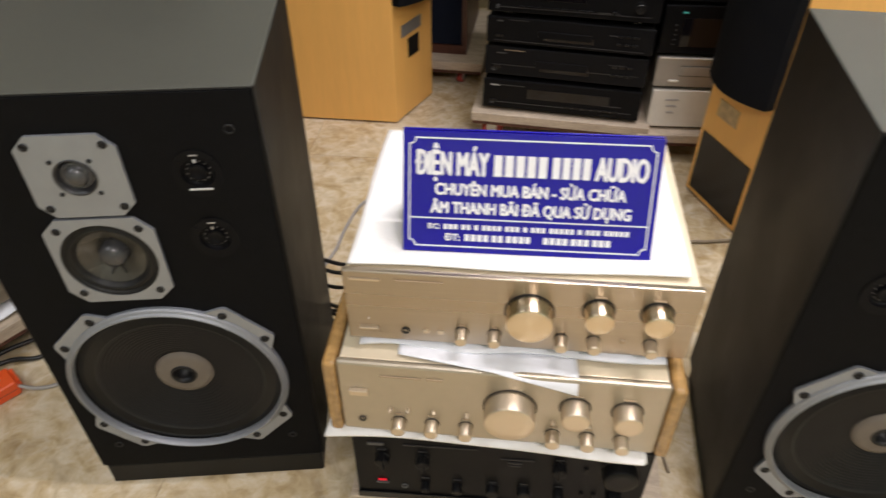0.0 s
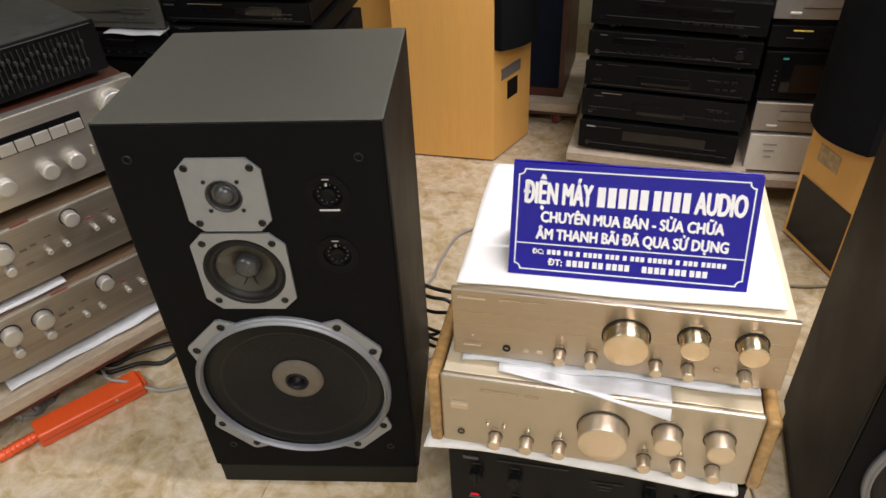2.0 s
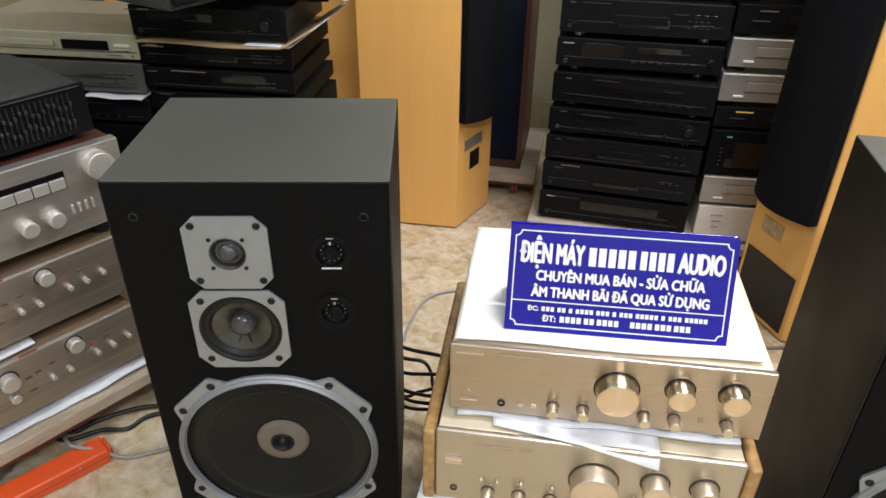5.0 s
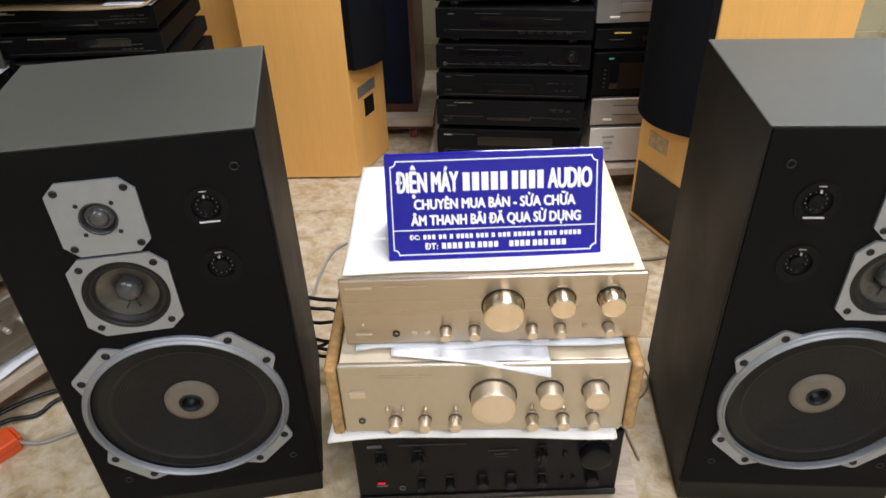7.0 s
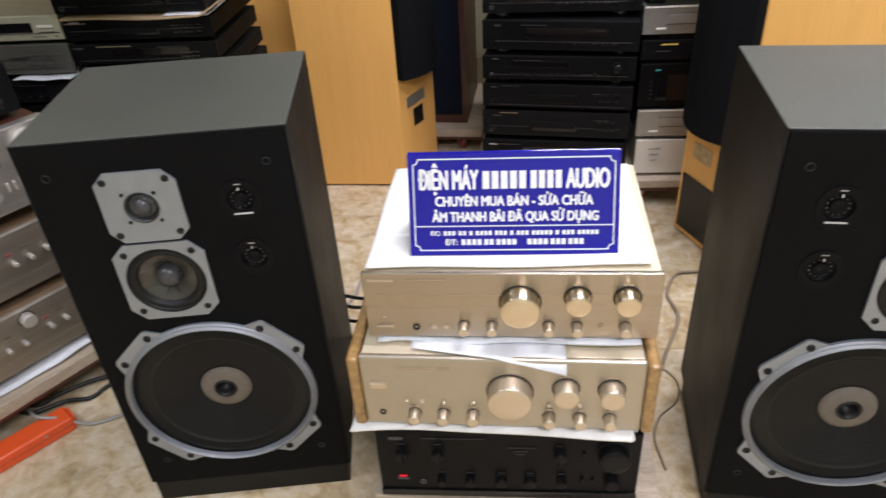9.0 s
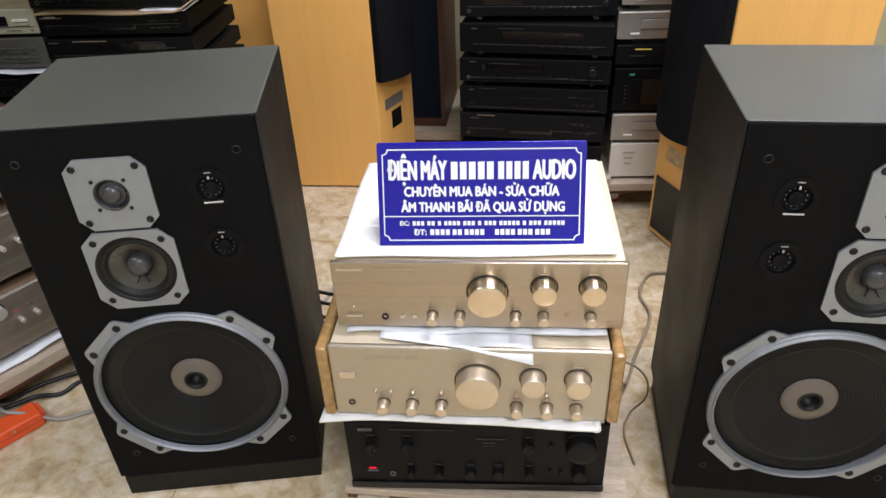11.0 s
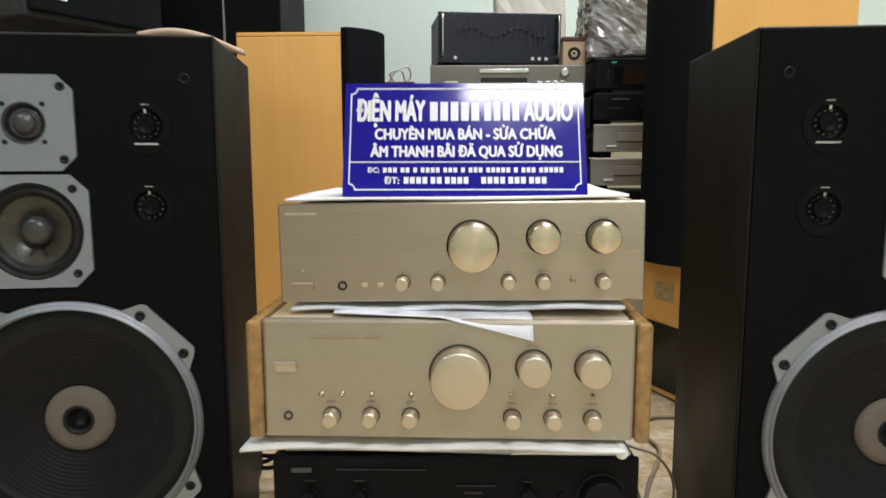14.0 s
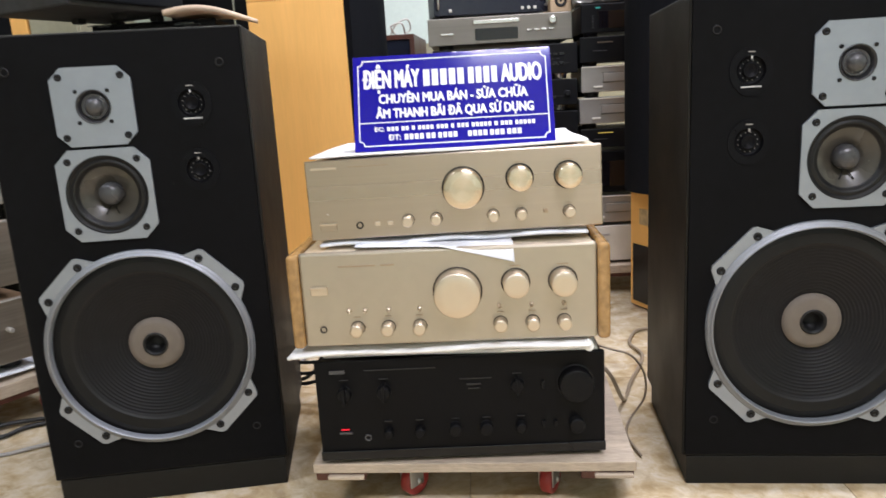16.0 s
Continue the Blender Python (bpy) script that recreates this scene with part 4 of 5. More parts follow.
eq = unit("equalizer", pose(0.093, 1.27, 0.8645, 0, 0, 9), 0.358, 0.142, 0.22, BLACKM, mat("blue_black_panel", (0.006, 0.007, 0.018), 0.25, var=0.1), "blue-black graphic equalizer with rack handles on the stack", "equalizer", feet=0.010, buttons=[(-0.12 + 0.0165 * k, 0.095 + 0.012 * math.sin(k * 0.75), 0.010, 0.006, 0.007, GLOSS) for k in range(16)] + [(bx, 0.024, 0.009, 0.009, 0.004, CREAM) for bx in (-0.13, 0.095, 0.115, 0.135)], bars=[(-0.12 + 0.0165 * k, 0.095, 0.0012, 0.075, BLKPRINT) for k in range(16)])
for sx in (-0.168, 0.168):
    part("rack_handle", sweep([(sx, 0.0, 0.030), (sx, -0.02, 0.034), (sx, -0.022, 0.085), (sx, -0.02, 0.136), (sx, 0.0, 0.140)], 0.004), ALUK, eq)

small = thing("desk_speaker", pose(0.300, 1.235, 0.8645, 0, 0, 2), "small tan speaker with a dark top beside the equalizer", "loudspeaker")
part("cabinet", B(-0.032, 0.032, 0, 0.12, 0, 0.066, bev=0.002), CARD, small)
part("top_panel", B(-0.034, 0.034, -0.003, 0.122, 0.0662, 0.078, bev=0.002), DARKWOOD, small)
part("driver", L([(0.018, 0.0), (0.017, 0.003), (0.013, 0.003), (0.008, -0.001), (0, 0.001)], z=0.032, seg=24), RUBBER, small)

# narrow stack beside it
S2X, S2Y = 0.495, 1.170
dolly(pose(0.51, 1.140, 0, 0, 0, 2), 0.36, 0.40, 0.066, 0.0905, "plywood dolly under the narrow stack of minidecks", [(-0.13, 0.05, 20), (0.13, 0.05, 30), (-0.13, 0.34, 0), (0.13, 0.34, 0)])
z = 0.0908
for k2, (ztop, mt, style, text) in enumerate([(0.213, CREAM, "slots", "cream mini amplifier at the foot of the narrow stack"), (0.308, SILVERP, "tray", "silver mini disc player in the narrow stack"), (0.446, BLACKM, "tape", "black double tape deck in the narrow stack"), (0.513, BLACKM, "plain", "black mini amplifier with a yellow maker's mark"), (0.6055, SILVERP, "tray", "silver mini disc player in the narrow stack"), (0.698, SILVERP, "tray", "silver mini disc player in the narrow stack"), (0.782, BLACKM, "plain", "black mini deck in the narrow stack"), (0.875, BLACKM, "tape", "black mini deck high in the narrow stack")]):
    w, f, h = 0.30, 0.016 if k2 in (4, 5) else 0.010, ztop - z
    hh = h - f - 0.0005
    kb, br, wn, tr = [], [], [], []
    if style == "slots":
        br = [(-0.095, f + hh * (0.75 - 0.17 * k), 0.035 - 0.008 * k, 0.006, PRINT) for k in range(3)]
    elif style == "tray":
        tr = [(0.025, f + hh * 0.55, 0.22, 0.026, mt)]
        br = [(0.025, f + hh * 0.55 + s2 * 0.0140, 0.224, 0.0016, DARKGREY) for s2 in (-1, 1)] + [(0.0, f + hh * 0.965, 0.29, 0.003, CREAM)]
        kb = [(-0.10, f + hh * 0.20, 0.026, 0.006, 0.004, CREAM)]
    elif style == "tape":
        wn = [(-0.02, f + hh * 0.45, 0.16, hh * 0.6)]
        br = [(-0.10, f + hh * 0.86, 0.014, 0.004, TEAL)] + [(-0.115, f + hh * (0.2 + 0.1 * k), 0.005, 0.0015, DIMPRINT) for k in range(5)]
    else:
        br = [(-0.075, f + hh * 0.78, 0.045, 0.003, YELLOWP if "yellow" in text else PRINTDARK), (-0.09, f + hh * 0.45, 0.04, 0.0015, DIMPRINT)]
        wn = [(0.04, f + hh * 0.5, 0.12, hh * 0.3)]
    unit("mini_deck", pose(S2X + (0.012, 0.008, 0.002, 0.0, -0.003, 0.004, 0, 0.004)[k2], S2Y, z, 0, 0, (2, 1, 1.5, 0.5, 2, 0, 1, 2)[k2]), w, hh, 0.28, mt, mt, text, "hi-fi deck", "narrow stack of minidecks", feet=f, buttons=kb, bars=br, windows=wn, tray=tr)
    z = ztop
FILM = mat("crinkled_clear_film", (0.27, 0.265, 0.255), 0.11, 0.30, var=0.55, scale=9, fine=30, bump=1.0, bscale=26, stretch=(0.8, 1, 2.6), spec=0.9)


def bundle(name, x0, x1, y0, y1, z0, z1, rough, material, label, category, cuts=7):
    b = B(x0, x1, y0, y1, z0, z1, bev=0.012)
    bmesh.ops.subdivide_edges(b, edges=b.edges[:], cuts=cuts, use_grid_fill=True)
    for v in b.verts:
        q = noise.noise_vector(v.co * 22) * rough + noise.noise_vector(Vector((v.co.x * 45 + v.co.z * 60, v.co.y * 50, v.co.z * 25))) * rough * 0.9
        v.co += Vector((q.x, q.y, q.z if v.co.z > z0 + 0.01 else 0))
    return solid(name, b, material, label, category)


bundle("wrapped_package", 0.335, 0.63, 1.19, 1.46, 0.878, 1.16, 0.010, FILM, "bundle wrapped in crinkled clear film on the narrow stack", "package", 20)
solid("carton", B(0.06, 0.33, 1.60, 1.90, 0, 0.905, bev=0.006), CARD, "tall brown carton standing behind the decks", "box")
bundle("wrapped_parcel", 0.09, 0.325, 1.62, 1.86, 0.908, 1.25, 0.004, CREAM, "cream wrapped parcel lying on the carton", "package")

# ---- left stacks ----
LS = pose(-1.048, 0.218, 0, 0, 0, 58)
dolly(LS @ pose(-0.04, -0.03, 0), 0.60, 0.42, 0.078, 0.106, "worn plywood dolly under the silver amplifiers", [(-0.25, 0.05, 20), (0.25, 0.05, 30), (-0.25, 0.36, 0), (0.25, 0.36, 0)])
solid("paper_wrap", sheet(24, 8, lambda u, v: (-0.20 + 0.44 * u, -0.002 - 0.012 * u * (1 + 0.4 * math.sin(13 * u)) + 0.33 * v, 0.1125 + 0.0065 * u + 0.0022 * math.sin(11 * u + 4 * v) + 0.0012 * math.sin(29 * u)), 0.0025), PAPER, "white paper under the lowest silver amplifier", "paper", m=LS)
LK = [(-0.140, 0.113, 0.018, 0.020, SILVERK, RUBBER), (-0.078, 0.114, 0.018, 0.020, SILVERK, RUBBER), (0.054, 0.127, 0.015, 0.020, SILVERK, RUBBER), (-0.142, 0.070, 0.010, 0.017, SILVERK, None), (-0.078, 0.074, 0.010, 0.017, SILVERK, None)]
LK += [(tx, tz, 0.0055, 0.017, SILVERK, None) for tx, tz in ((-0.003, 0.079), (0.031, 0.079), (0.091, 0.086), (0.125, 0.086), (0.160, 0.090))]
for zb, h, x0, y0, ft, text in [(0.121, 0.137, -0.012, 0.0, 0.018, "aged silver amplifier at the foot of a stack"), (0.285, 0.139, -0.022, 0.012, 0.016, "aged silver amplifier in the middle of a stack")]:
    unit("amplifier", LS @ pose(x0, y0, zb), 0.44, h, 0.34, OAK, ALU, text, "amplifier", "stacked silver amplifiers", feet=ft, knobs=LK,
         bars=[(0, 0.1510, 0.436, 0.003, SILVERK), (-0.030, 0.1535, 0.034, 0.004, REDP), (0.0885, 0.107, 0.011, 0.004, REDP), (-0.043, 0.100, 0.014, 0.004, PRINTDARK), (-0.024, 0.103, 0.012, 0.004, PRINTDARK), (-0.042, 0.068, 0.014, 0.003, PRINTDARK), (0.120, 0.110, 0.014, 0.003, PRINTDARK), (0.005, 0.108, 0.012, 0.003, PRINTDARK)])
solid("paper_wrap", sheet(24, 8, lambda u, v: (-0.24 + 0.22 * u, 0.012 + 0.30 * v, 0.2815 + 0.0012 * math.sin(7 * u)), 0.0030), PAPER, "white paper between two silver amplifiers", "paper", m=LS)
big = unit("amplifier", LS @ pose(0.002, 0.012, 0.4415), 0.466, 0.164, 0.34, DARKWOOD, BRIGHTALU, "bright silver receiver with selector keys and red-brown case", "amplifier", "stacked silver amplifiers", feet=0.031, thick=0.026,
           knobs=[(0.182, 0.157, 0.027, 0.024, SILVERK, None), (0.080, 0.079, 0.0155, 0.02, SILVERK, None), (0.031, 0.078, 0.0155, 0.02, SILVERK, None), (-0.046, 0.078, 0.0155, 0.02, SILVERK, None), (-0.095, 0.078, 0.0155, 0.02, SILVERK, None), (-0.150, 0.080, 0.018, 0.02, SILVERK, None)],
           buttons=[(0.118 - 0.0305 * (k + 0.5), 0.1405, 0.0284, 0.0215, 0.005, SILVERK) for k in range(8)] + [(0.118 + 0.013 * k, 0.082, 0.005, 0.020, 0.004, SILVERK) for k in range(4)],
           windows=[(-0.0055, 0.1455, 0.250, 0.036)])
eq2 = unit("equalizer", LS @ pose(0.0, 0.045, 0.6375, 0, 0, 2), 0.43, 0.095, 0.30, DUSTY, BLACKM, "dusty black graphic equalizer with rows of sliders", "equalizer", feet=0.010, buttons=[(-0.200 + 0.0100 * k, 0.044 + 0.028 * r + 0.007 * math.sin(k * 1.3 + r), 0.0050, 0.0075, 0.007, GREYKEY) for k in range(39) for r in (0, 1)], bars=[(-0.200 + 0.0100 * k, 0.057, 0.0014, 0.070, BLKPRINT) for k in range(39)] + [(0, 0.100, 0.41, 0.0015, DIMPRINT)])

# grey and black decks behind
z = 0.0
for ztop, mt, text, kind in [(0.30, BLACKM, "low black deck carrying the grey decks", 3), (0.555, BLACKM, "black receiver below the grey decks", 3), (0.623, BLACKM, "thin black deck below the grey tuner", 2), (0.702, DARKGREY, "dark grey tuner in a stack of old decks", 4)]:
    h = ztop - z
    deck(pose(-1.22, 0.66, z, 0, 0, 2), 0.44, h - 0.0105, 0.30, text, face=mt, body=mt, kind=kind, group="old grey decks", feet=0.010)
    z = ztop
unit("hifi_deck", pose(-1.22, 0.66, z, 0, 0, 2), 0.44, 0.0545, 0.30, TANCASE, GREYDECK, "grey-green cassette deck on top of a stack", "hi-fi deck", "old grey decks", feet=0.008, windows=[(0.100, 0.0370, 0.108, 0.021)],
     buttons=[(0.185, 0.0385, 0.036, 0.006, 0.004, CREAM), (-0.045, 0.0385, 0.150, 0.014, 0.004, GREYDECK), (0.185, 0.0300, 0.036, 0.005, 0.004, GREYDECK)], bars=[(0.0, 0.0245, 0.43, 0.0012, DARKGREY), (0.165, 0.0165, 0.03, 0.0012, PRINTDARK), (0.205, 0.0165, 0.005, 0.003, PRINTDARK)])
solid("paper_sheet", sheet(16, 6, lambda u, v: (-1.145 + 0.14 * u, 0.646 + 0.1 * v, 0.6272 + 0.0015 * math.sin(9 * u)), 0.002), PAPER, "white paper edge under the grey tuner", "paper")
z = 0.0
for ztop, dx, text, kind in [(0.25, 0.0, "low black receiver at the foot of a stack", 3), (0.50, 0.0, "black receiver in a stack", 3), (0.590, 0.012, "black receiver in a stack", 2), (0.640, 0.006, "thin black deck in a stack", 2), (0.694, 0.0, "black tuner in a stack", 2), (0.748, 0.0, "black disc player under a card sheet", 0)]:
    h = ztop - z
    deck(pose(-0.832 + dx, 0.68, z, 0, 0, 1), 0.345, h - 0.0085, 0.30, text, kind=kind, feet=0.008)
    z = ztop
solid("card_sheet", sheet(30, 10, lambda u, v: (-1.00 + 0.40 * u, 0.668 + 0.26 * v, z + 0.005 + 0.045 * max(0, u - 0.82) / 0.18 + 0.002 * math.sin(9 * u)), 0.004), CARD, "bent brown card with a curled end between decks", "card")
solid("paper_sheet", sheet(20, 6, lambda u, v: (-0.76 + 0.185 * u, 0.672 + 0.20 * v, z + 0.0075 + 0.058 * max(0, u - 0.55) / 0.45 + 0.002 * math.sin(8 * u + 3 * v) * u), 0.0015), PAPER, "crumpled white paper with a curled corner under a deck", "paper")
deck(pose(-0.838, 0.682, z + 0.0085, 0, 0, 1), 0.345, 0.066, 0.28, "dusty black receiver on a card sheet", body=DUSTY, kind=3, feet=0.004)
LTOP = z + 0.0790
deck(pose(-0.745, 0.745, LTOP, 0, 0, 1), 0.31, 0.022, 0.22, "black deck under the bookshelf speaker", kind=2, feet=0.007)
LT2 = LTOP + 0.0295
solid("card_sheet", sheet(24, 8, lambda u, v: (-0.69 + 0.160 * u, 0.675 + 0.22 * v, LT2 + 0.013 + 0.016 * math.sin(math.pi * (0.05 + 0.85 * u)) - 0.012 * u), 0.012), CARDP, "arched pale card lying on a black deck", "card")
bk = thing("bookshelf_speaker", pose(-0.735, 0.607, LT2, 0, 0, 66), "black bookshelf speaker standing turned on a black deck", "loudspeaker")
part("cabinet", B(-0.155, 0.155, 0, 0.27, 0.012, 0.352, bev=0.005), DUSTY, bk)
part("grille", B(-0.150, 0.150, -0.014, -0.0005, 0.022, 0.342, bev=0.005), BLACKCLOTH, bk)
part("maker_mark", B(-0.112, -0.078, -0.016, -0.0142, 0.048, 0.053), WHITE, bk)
for fx in (0.02, 0.13):
    for fy in (0.06, 0.20):
        part("foot", B(fx - 0.012, fx + 0.012, fy - 0.012, fy + 0.012, 0, 0.0125, bev=0.002), RUBBER, bk)
bk2 = thing("bookshelf_speaker", pose(-1.375, 1.32, 1.0225, 0, 0, 3), "black speaker with grey trim standing on the cabinet", "loudspeaker")
part("cabinet", B(-0.13, 0.13, 0, 0.2, 0.0, 0.42, bev=0.004), BLACKM, bk2)
part("front_trim", B(-0.005, 0.104, -0.008, -0.0005, 0.004, 0.018, bev=0.002), SILVERP, bk2)
dark = thing("tower_speaker", pose(-0.93, 1.86, 0, 0, 0, -4), "very tall black speaker with a silver edge strip", "loudspeaker")
part("cabinet", B(-0.24, 0.24, 0, 0.30, 0, 1.55, bev=0.004), BLACKM, dark)
part("edge_strip", B(0.02, 0.028, -0.004, -0.0004, 0.05, 1.5), ALUK, dark)
pale = thing("cabinet", pose(-1.319, 1.30, 0), "narrow pale green-grey cabinet beside a beech speaker", "cabinet")
part("body", B(-0.082, 0.082, 0.004, 0.4, 0, 1.022, bev=0.004), GREYDECK, pale)
part("drawer_front", B(-0.079, 0.079, -0.006, 0.0035, 0.86, 1.012, bev=0.003), GREYDECK, pale)
part("door", B(-0.079, 0.079, -0.006, 0.0035, 0.05, 0.85, bev=0.003), GREYDECK, pale)
framed = thing("tower_speaker", pose(-1.553, 1.30, 0), "beech-framed speaker with a flat black grille", "loudspeaker")
part("cabinet", B(-0.149, 0.149, 0.006, 0.36, 0, 1.022, bev=0.003), WOOD, framed)
part("frame", plate([(-0.149, 0.0), (0.149, 0.0), (0.149, 1.022), (-0.149, 1.022)], [[(-0.119, 0.04), (0.096, 0.04), (0.096, 1.000), (-0.119, 1.000)]], -0.010, 0.0155), WOOD, framed)
part("grille", B(-0.118, 0.095, -0.005, 0.0055, 0.041, 0.999, bev=0.003), BLACKCLOTH, framed, "flat black cloth grille")

# ---- floor clutter ----
strip = thing("power_strip", pose(-1.045, 0.105, 0, 0, 0, 52), "orange plastic extension power strip lying on the floor", "power strip")
part("housing", B(-0.11, 0.11, -0.027, 0.027, 0, 0.036, bev=0.005, seg=3), ORANGE, strip)
part("strain_relief", sweep([(-0.108, 0, 0.016), (-0.15, 0, 0.014), (-0.185, -0.002, 0.010)], 0.011), ORANGE, strip)
part("cord", sweep([(-0.18, -0.002, 0.010), (-0.25, -0.01, 0.006), (-0.34, -0.03, 0.006), (-0.45, -0.02, 0.006)], 0.0045), YELLOWP, strip)
for k in range(6):
    part("relief_rib", L([(0.0105, -0.0012), (0.0128, -0.0004), (0.0128, 0.0016), (0.0105, 0.0024)], seg=16), ORANGE, strip).matrix_local = pose(-0.122 - 0.010 * k, 0, 0.0152 - 0.0004 * k, 0, 0, 90)
part("end_cap", B(0.1102, 0.117, -0.022, 0.022, 0.004, 0.032, bev=0.003), ORANGE, strip)
part("cover_seam", B(-0.105, 0.105, -0.0275, -0.0266, 0.017, 0.018), REDP, strip)
part("screw", L([(0.003, 0.0), (0.003, 0.0012), (0, 0.0012)], x=0.05, y=-0.0268, z=0.025, seg=12), ZINC, strip)

for pts, r, mt, text in [
    ([(-1.075, 0.199, 0.03), (-1.03, 0.165, 0.044), (-0.985, 0.175, 0.030), (-0.929, 0.185, 0.006), (-0.87, 0.213, 0.006), (-0.76, 0.28, 0.006)], 0.004, CABLEG, "grey mains cable lying across the power strip"),
    ([(-0.85, 0.36, 0.006), (-0.948, 0.334, 0.008), (-0.997, 0.305, 0.012), (-1.047, 0.267, 0.010), (-1.075, 0.232, 0.010), (-1.12, 0.235, 0.008), (-1.22, 0.27, 0.006)], 0.005, CABLEB, "black mains cable looping behind the power strip"),
    ([(-0.85, 0.35, 0.006), (-0.94, 0.307, 0.006), (-0.969, 0.262, 0.006), (-1.02, 0.245, 0.010), (-1.070, 0.205, 0.014), (-1.12, 0.21, 0.010), (-1.22, 0.24, 0.006)], 0.005, CABLEB, "black mains cable on the floor"),
    ([(-0.46, 0.47, 0.16), (-0.38, 0.43, 0.153), (-0.33, 0.42, 0.155), (-0.312, 0.42, 0.125), (-0.30, 0.40, 0.095), (-0.25, 0.37, 0.11), (-0.20, 0.345, 0.15)], 0.0042, CABLEB, "black speaker cable behind the amplifiers"),
    ([(-0.46, 0.47, 0.10), (-0.375, 0.42, 0.118), (-0.33, 0.41, 0.128), (-0.27, 0.38, 0.16), (-0.20, 0.345, 0.18)], 0.0042, CABLEB, "black speaker cable behind the amplifiers"),
    ([(-0.46, 0.46, 0.03), (-0.377, 0.42, 0.045), (-0.335, 0.41, 0.075), (-0.28, 0.38, 0.12), (-0.20, 0.345, 0.14)], 0.0042, CABLEB, "black speaker cable behind the amplifiers"),
    ([(-0.45, 0.45, 0.19), (-0.36, 0.41, 0.195), (-0.28, 0.38, 0.21), (-0.20, 0.345, 0.21)], 0.0042, CABLEB, "black speaker cable behind the amplifiers"),
    ([(-0.46, 0.47, 0.085), (-0.40, 0.41, 0.098), (-0.354, 0.38, 0.100), (-0.28, 0.36, 0.115), (-0.20, 0.352, 0.15)], 0.004, CABLEB, "black speaker cable drooping behind the amplifiers"),
    ([(-0.46, 0.48, 0.060), (-0.40, 0.42, 0.070), (-0.356, 0.38, 0.075), (-0.28, 0.36, 0.095), (-0.20, 0.352, 0.13)], 0.004, CABLEB, "black speaker cable drooping behind the amplifiers"),
    ([(-0.46, 0.48, 0.030), (-0.40, 0.42, 0.045), (-0.358, 0.38, 0.052), (-0.28, 0.36, 0.080), (-0.20, 0.352, 0.12)], 0.004, CABLEB, "black speaker cable drooping behind the amplifiers"),
    ([(-0.45, 0.58, 0.005), (-0.428, 0.664, 0.005), (-0.421, 0.751, 0.005), (-0.395, 0.86, 0.005), (-0.32, 0.912, 0.005), (-0.18, 0.93, 0.005)], 0.004, CABLEG, "grey cable on the floor behind the stack"),
    ([(0.56, 0.80, 0.006), (0.483, 0.784, 0.006), (0.429, 0.77, 0.006), (0.393, 0.681, 0.006), (0.405, 0.59, 0.006), (0.348, 0.443, 0.006), (0.314, 0.35, 0.006), (0.27, 0.27, 0.10), (0.22, 0.33, 0.14)], 0.004, CABLET, "taupe cable running along the floor to the stack"),
    ([(0.21, 0.34, 0.15), (0.27, 0.27, 0.150), (0.307, 0.25, 0.143), (0.333, 0.25, 0.105), (0.334, 0.25, 0.057), (0.307, 0.25, 0.012), (0.29, 0.20, 0.006), (0.30, 0.12, 0.006)], 0.0022, CABLET, "thin taupe cable looping beside the stack"),
    ([(-0.28, 1.70, 0.859), (-0.25, 1.68, 0.90), (-0.21, 1.69, 0.915), (-0.205, 1.72, 0.88), (-0.25, 1.71, 0.862), (-0.27, 1.67, 0.89), (-0.23, 1.66, 0.90), (-0.22, 1.70, 0.859)], 0.003, CABLEW, "white cable coiled on the dark speaker"),
]:
    solid("cable", sweep(pts, r), mt, text, "cable")

bundle("plastic_bag", -1.235, -1.150, 0.055, 0.140, 0.0, 0.040, 0.016, FILM, "crumpled grey plastic bag on the floor beside the dolly", "bag")

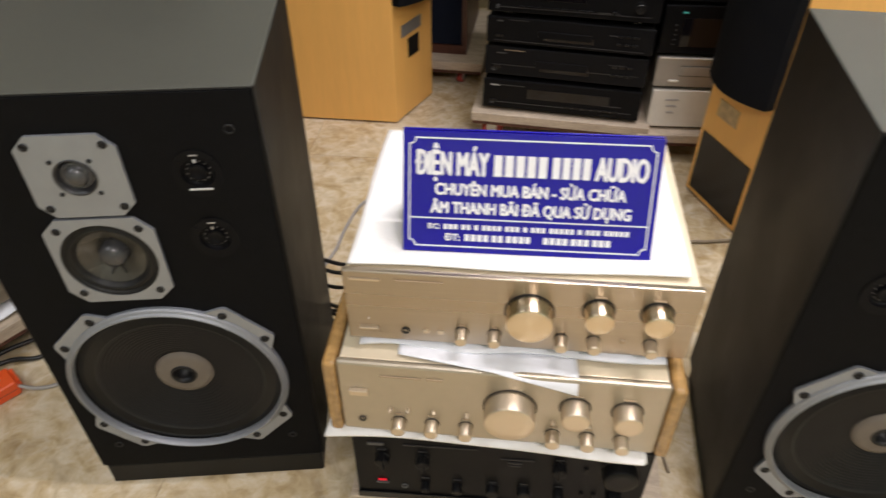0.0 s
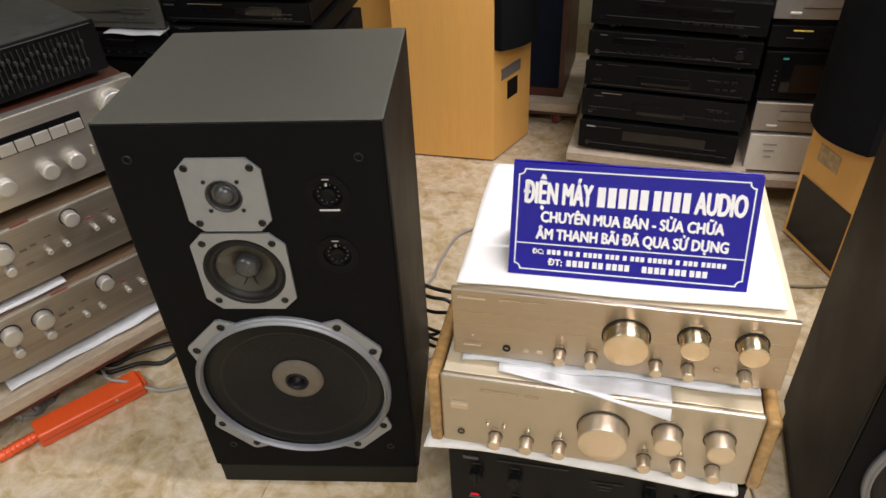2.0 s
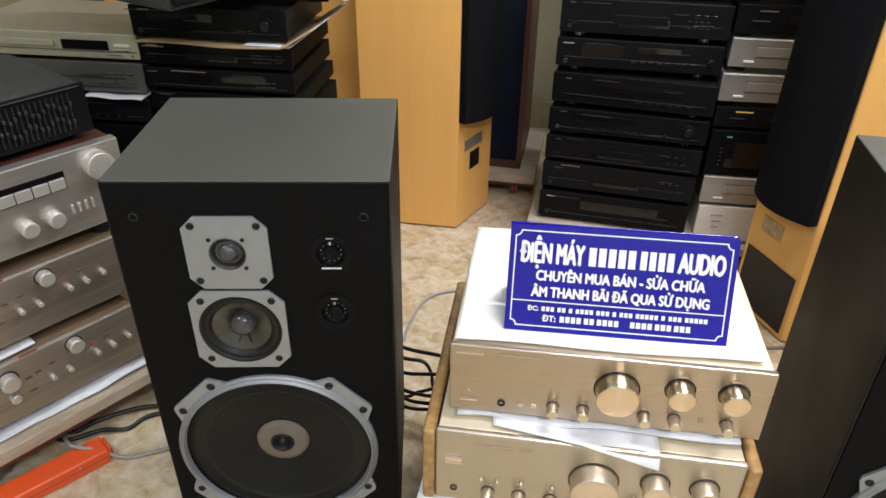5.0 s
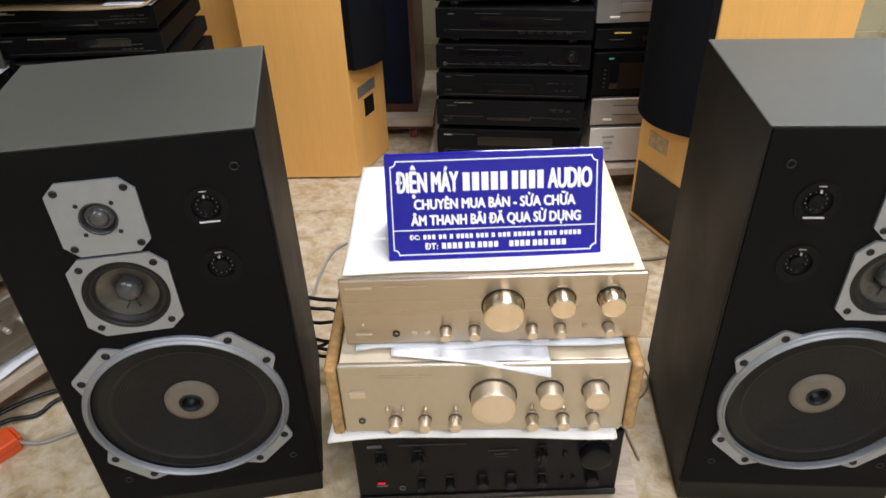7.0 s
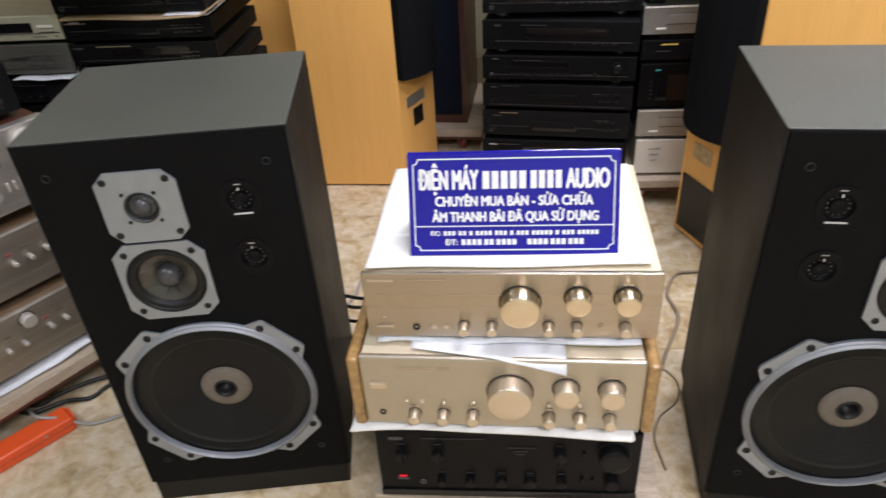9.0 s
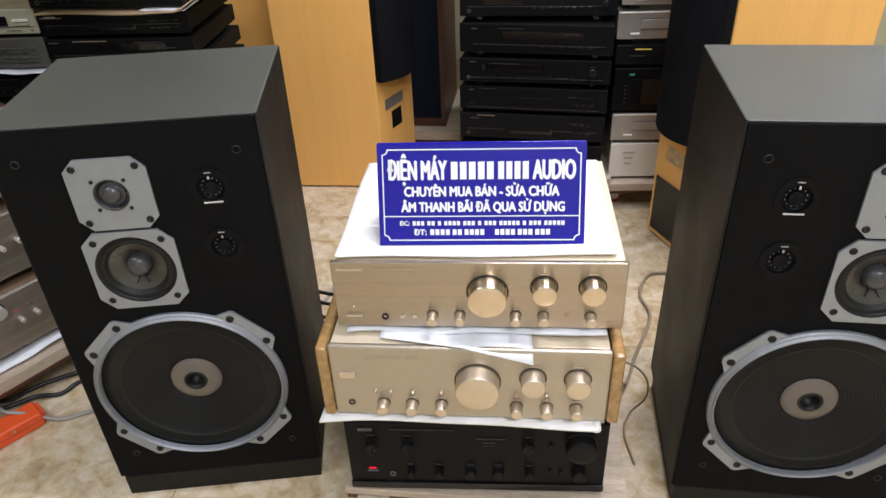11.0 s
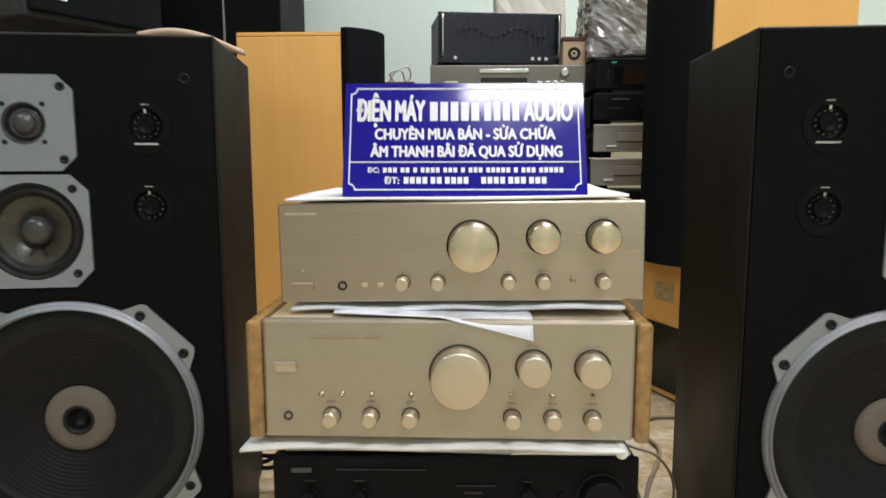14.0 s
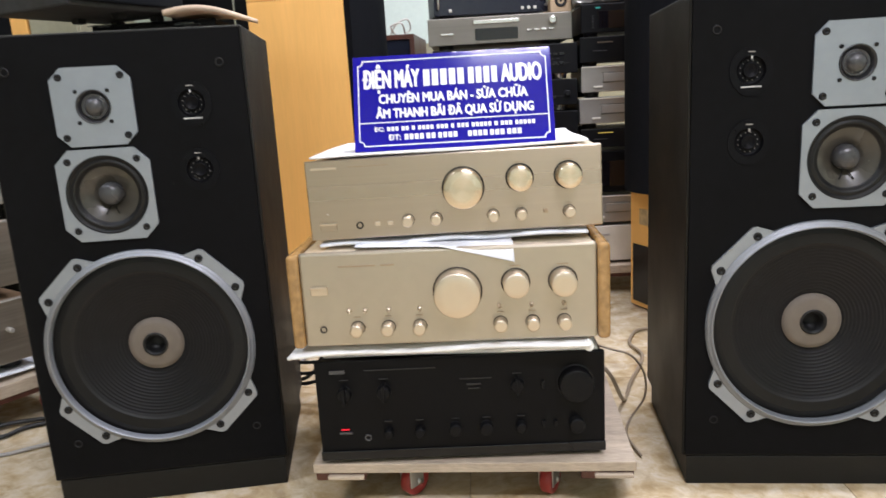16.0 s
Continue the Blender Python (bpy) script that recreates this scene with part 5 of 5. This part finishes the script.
# ---- lamp housings ----
for lx, ly, lz, along, across, *_ in LAMPS:
    if across > 0.1:
        lamp = thing("ceiling_lamp", pose(lx, ly, 2.8), "white ceiling lamp with a flat glowing diffuser", "lamp")
        part("housing", B(-0.62, 0.62, -across / 2 - 0.02, across / 2 + 0.02, -0.06, 0, bev=0.004), WHITE, lamp)
        part("diffuser", B(-0.60, 0.60, -across / 2, across / 2, -0.085, -0.0605, bev=0.004), TUBE, lamp, "glowing flat white diffuser")
        continue
    lamp = thing("ceiling_lamp", pose(lx, ly, 2.8), "unseen white batten lamp with a bare tube, added on the ceiling", "lamp", "ceiling tubes")
    part("housing", B(-0.62, 0.62, -0.03, 0.03, -0.06, 0, bev=0.004), WHITE, lamp)
    part("tube", sweep([(-0.59, 0, -0.076), (0.0, 0, -0.076), (0.59, 0, -0.076)], 0.013, 12, 2), TUBE, lamp, "glowing white fluorescent tube")
    for ex in (-0.60, 0.60):
        part("end_cap", B(ex - 0.012, ex + 0.012, -0.016, 0.016, -0.093, -0.0605, bev=0.002), WHITE, lamp)
# housing for the added cool tube, out of view
lamp = thing("wall_lamp", pose(2.0, 2.22, 1.95), "unseen white batten lamp with a cool tube, added on the wall", "lamp")
part("housing", B(-0.62, 0.62, -0.045, 0, -0.03, 0.03, bev=0.004), WHITE, lamp)
part("tube", sweep([(-0.59, -0.060, 0.015), (0.0, -0.060, 0.015), (0.59, -0.060, 0.015)], 0.013, 12, 2), TUBE, lamp, "glowing cool fluorescent tube")

# ---- floor tiles, last ----
TS = 0.6
tile_mesh = None
for i in range(-6, 6):
    for j in range(-6, 4):
        if tile_mesh is None:
            b = B(-TS / 2 + 0.0006, TS / 2 - 0.0006, -TS / 2 + 0.0006, TS / 2 - 0.0006, -0.003, 0.0, bev=0.0004, seg=1)
            tile_mesh = bpy.data.meshes.new("tile")
            b.to_mesh(tile_mesh)
            tile_mesh.materials.append(TILE)
        if (j + 0.8) * TS > 2.5:
            continue
        ob = new("tile", tile_mesh)
        ob.parent = FLOOR
        ob.location = ((i + 0.5) * TS, (j + 0.3) * TS, 0.0)
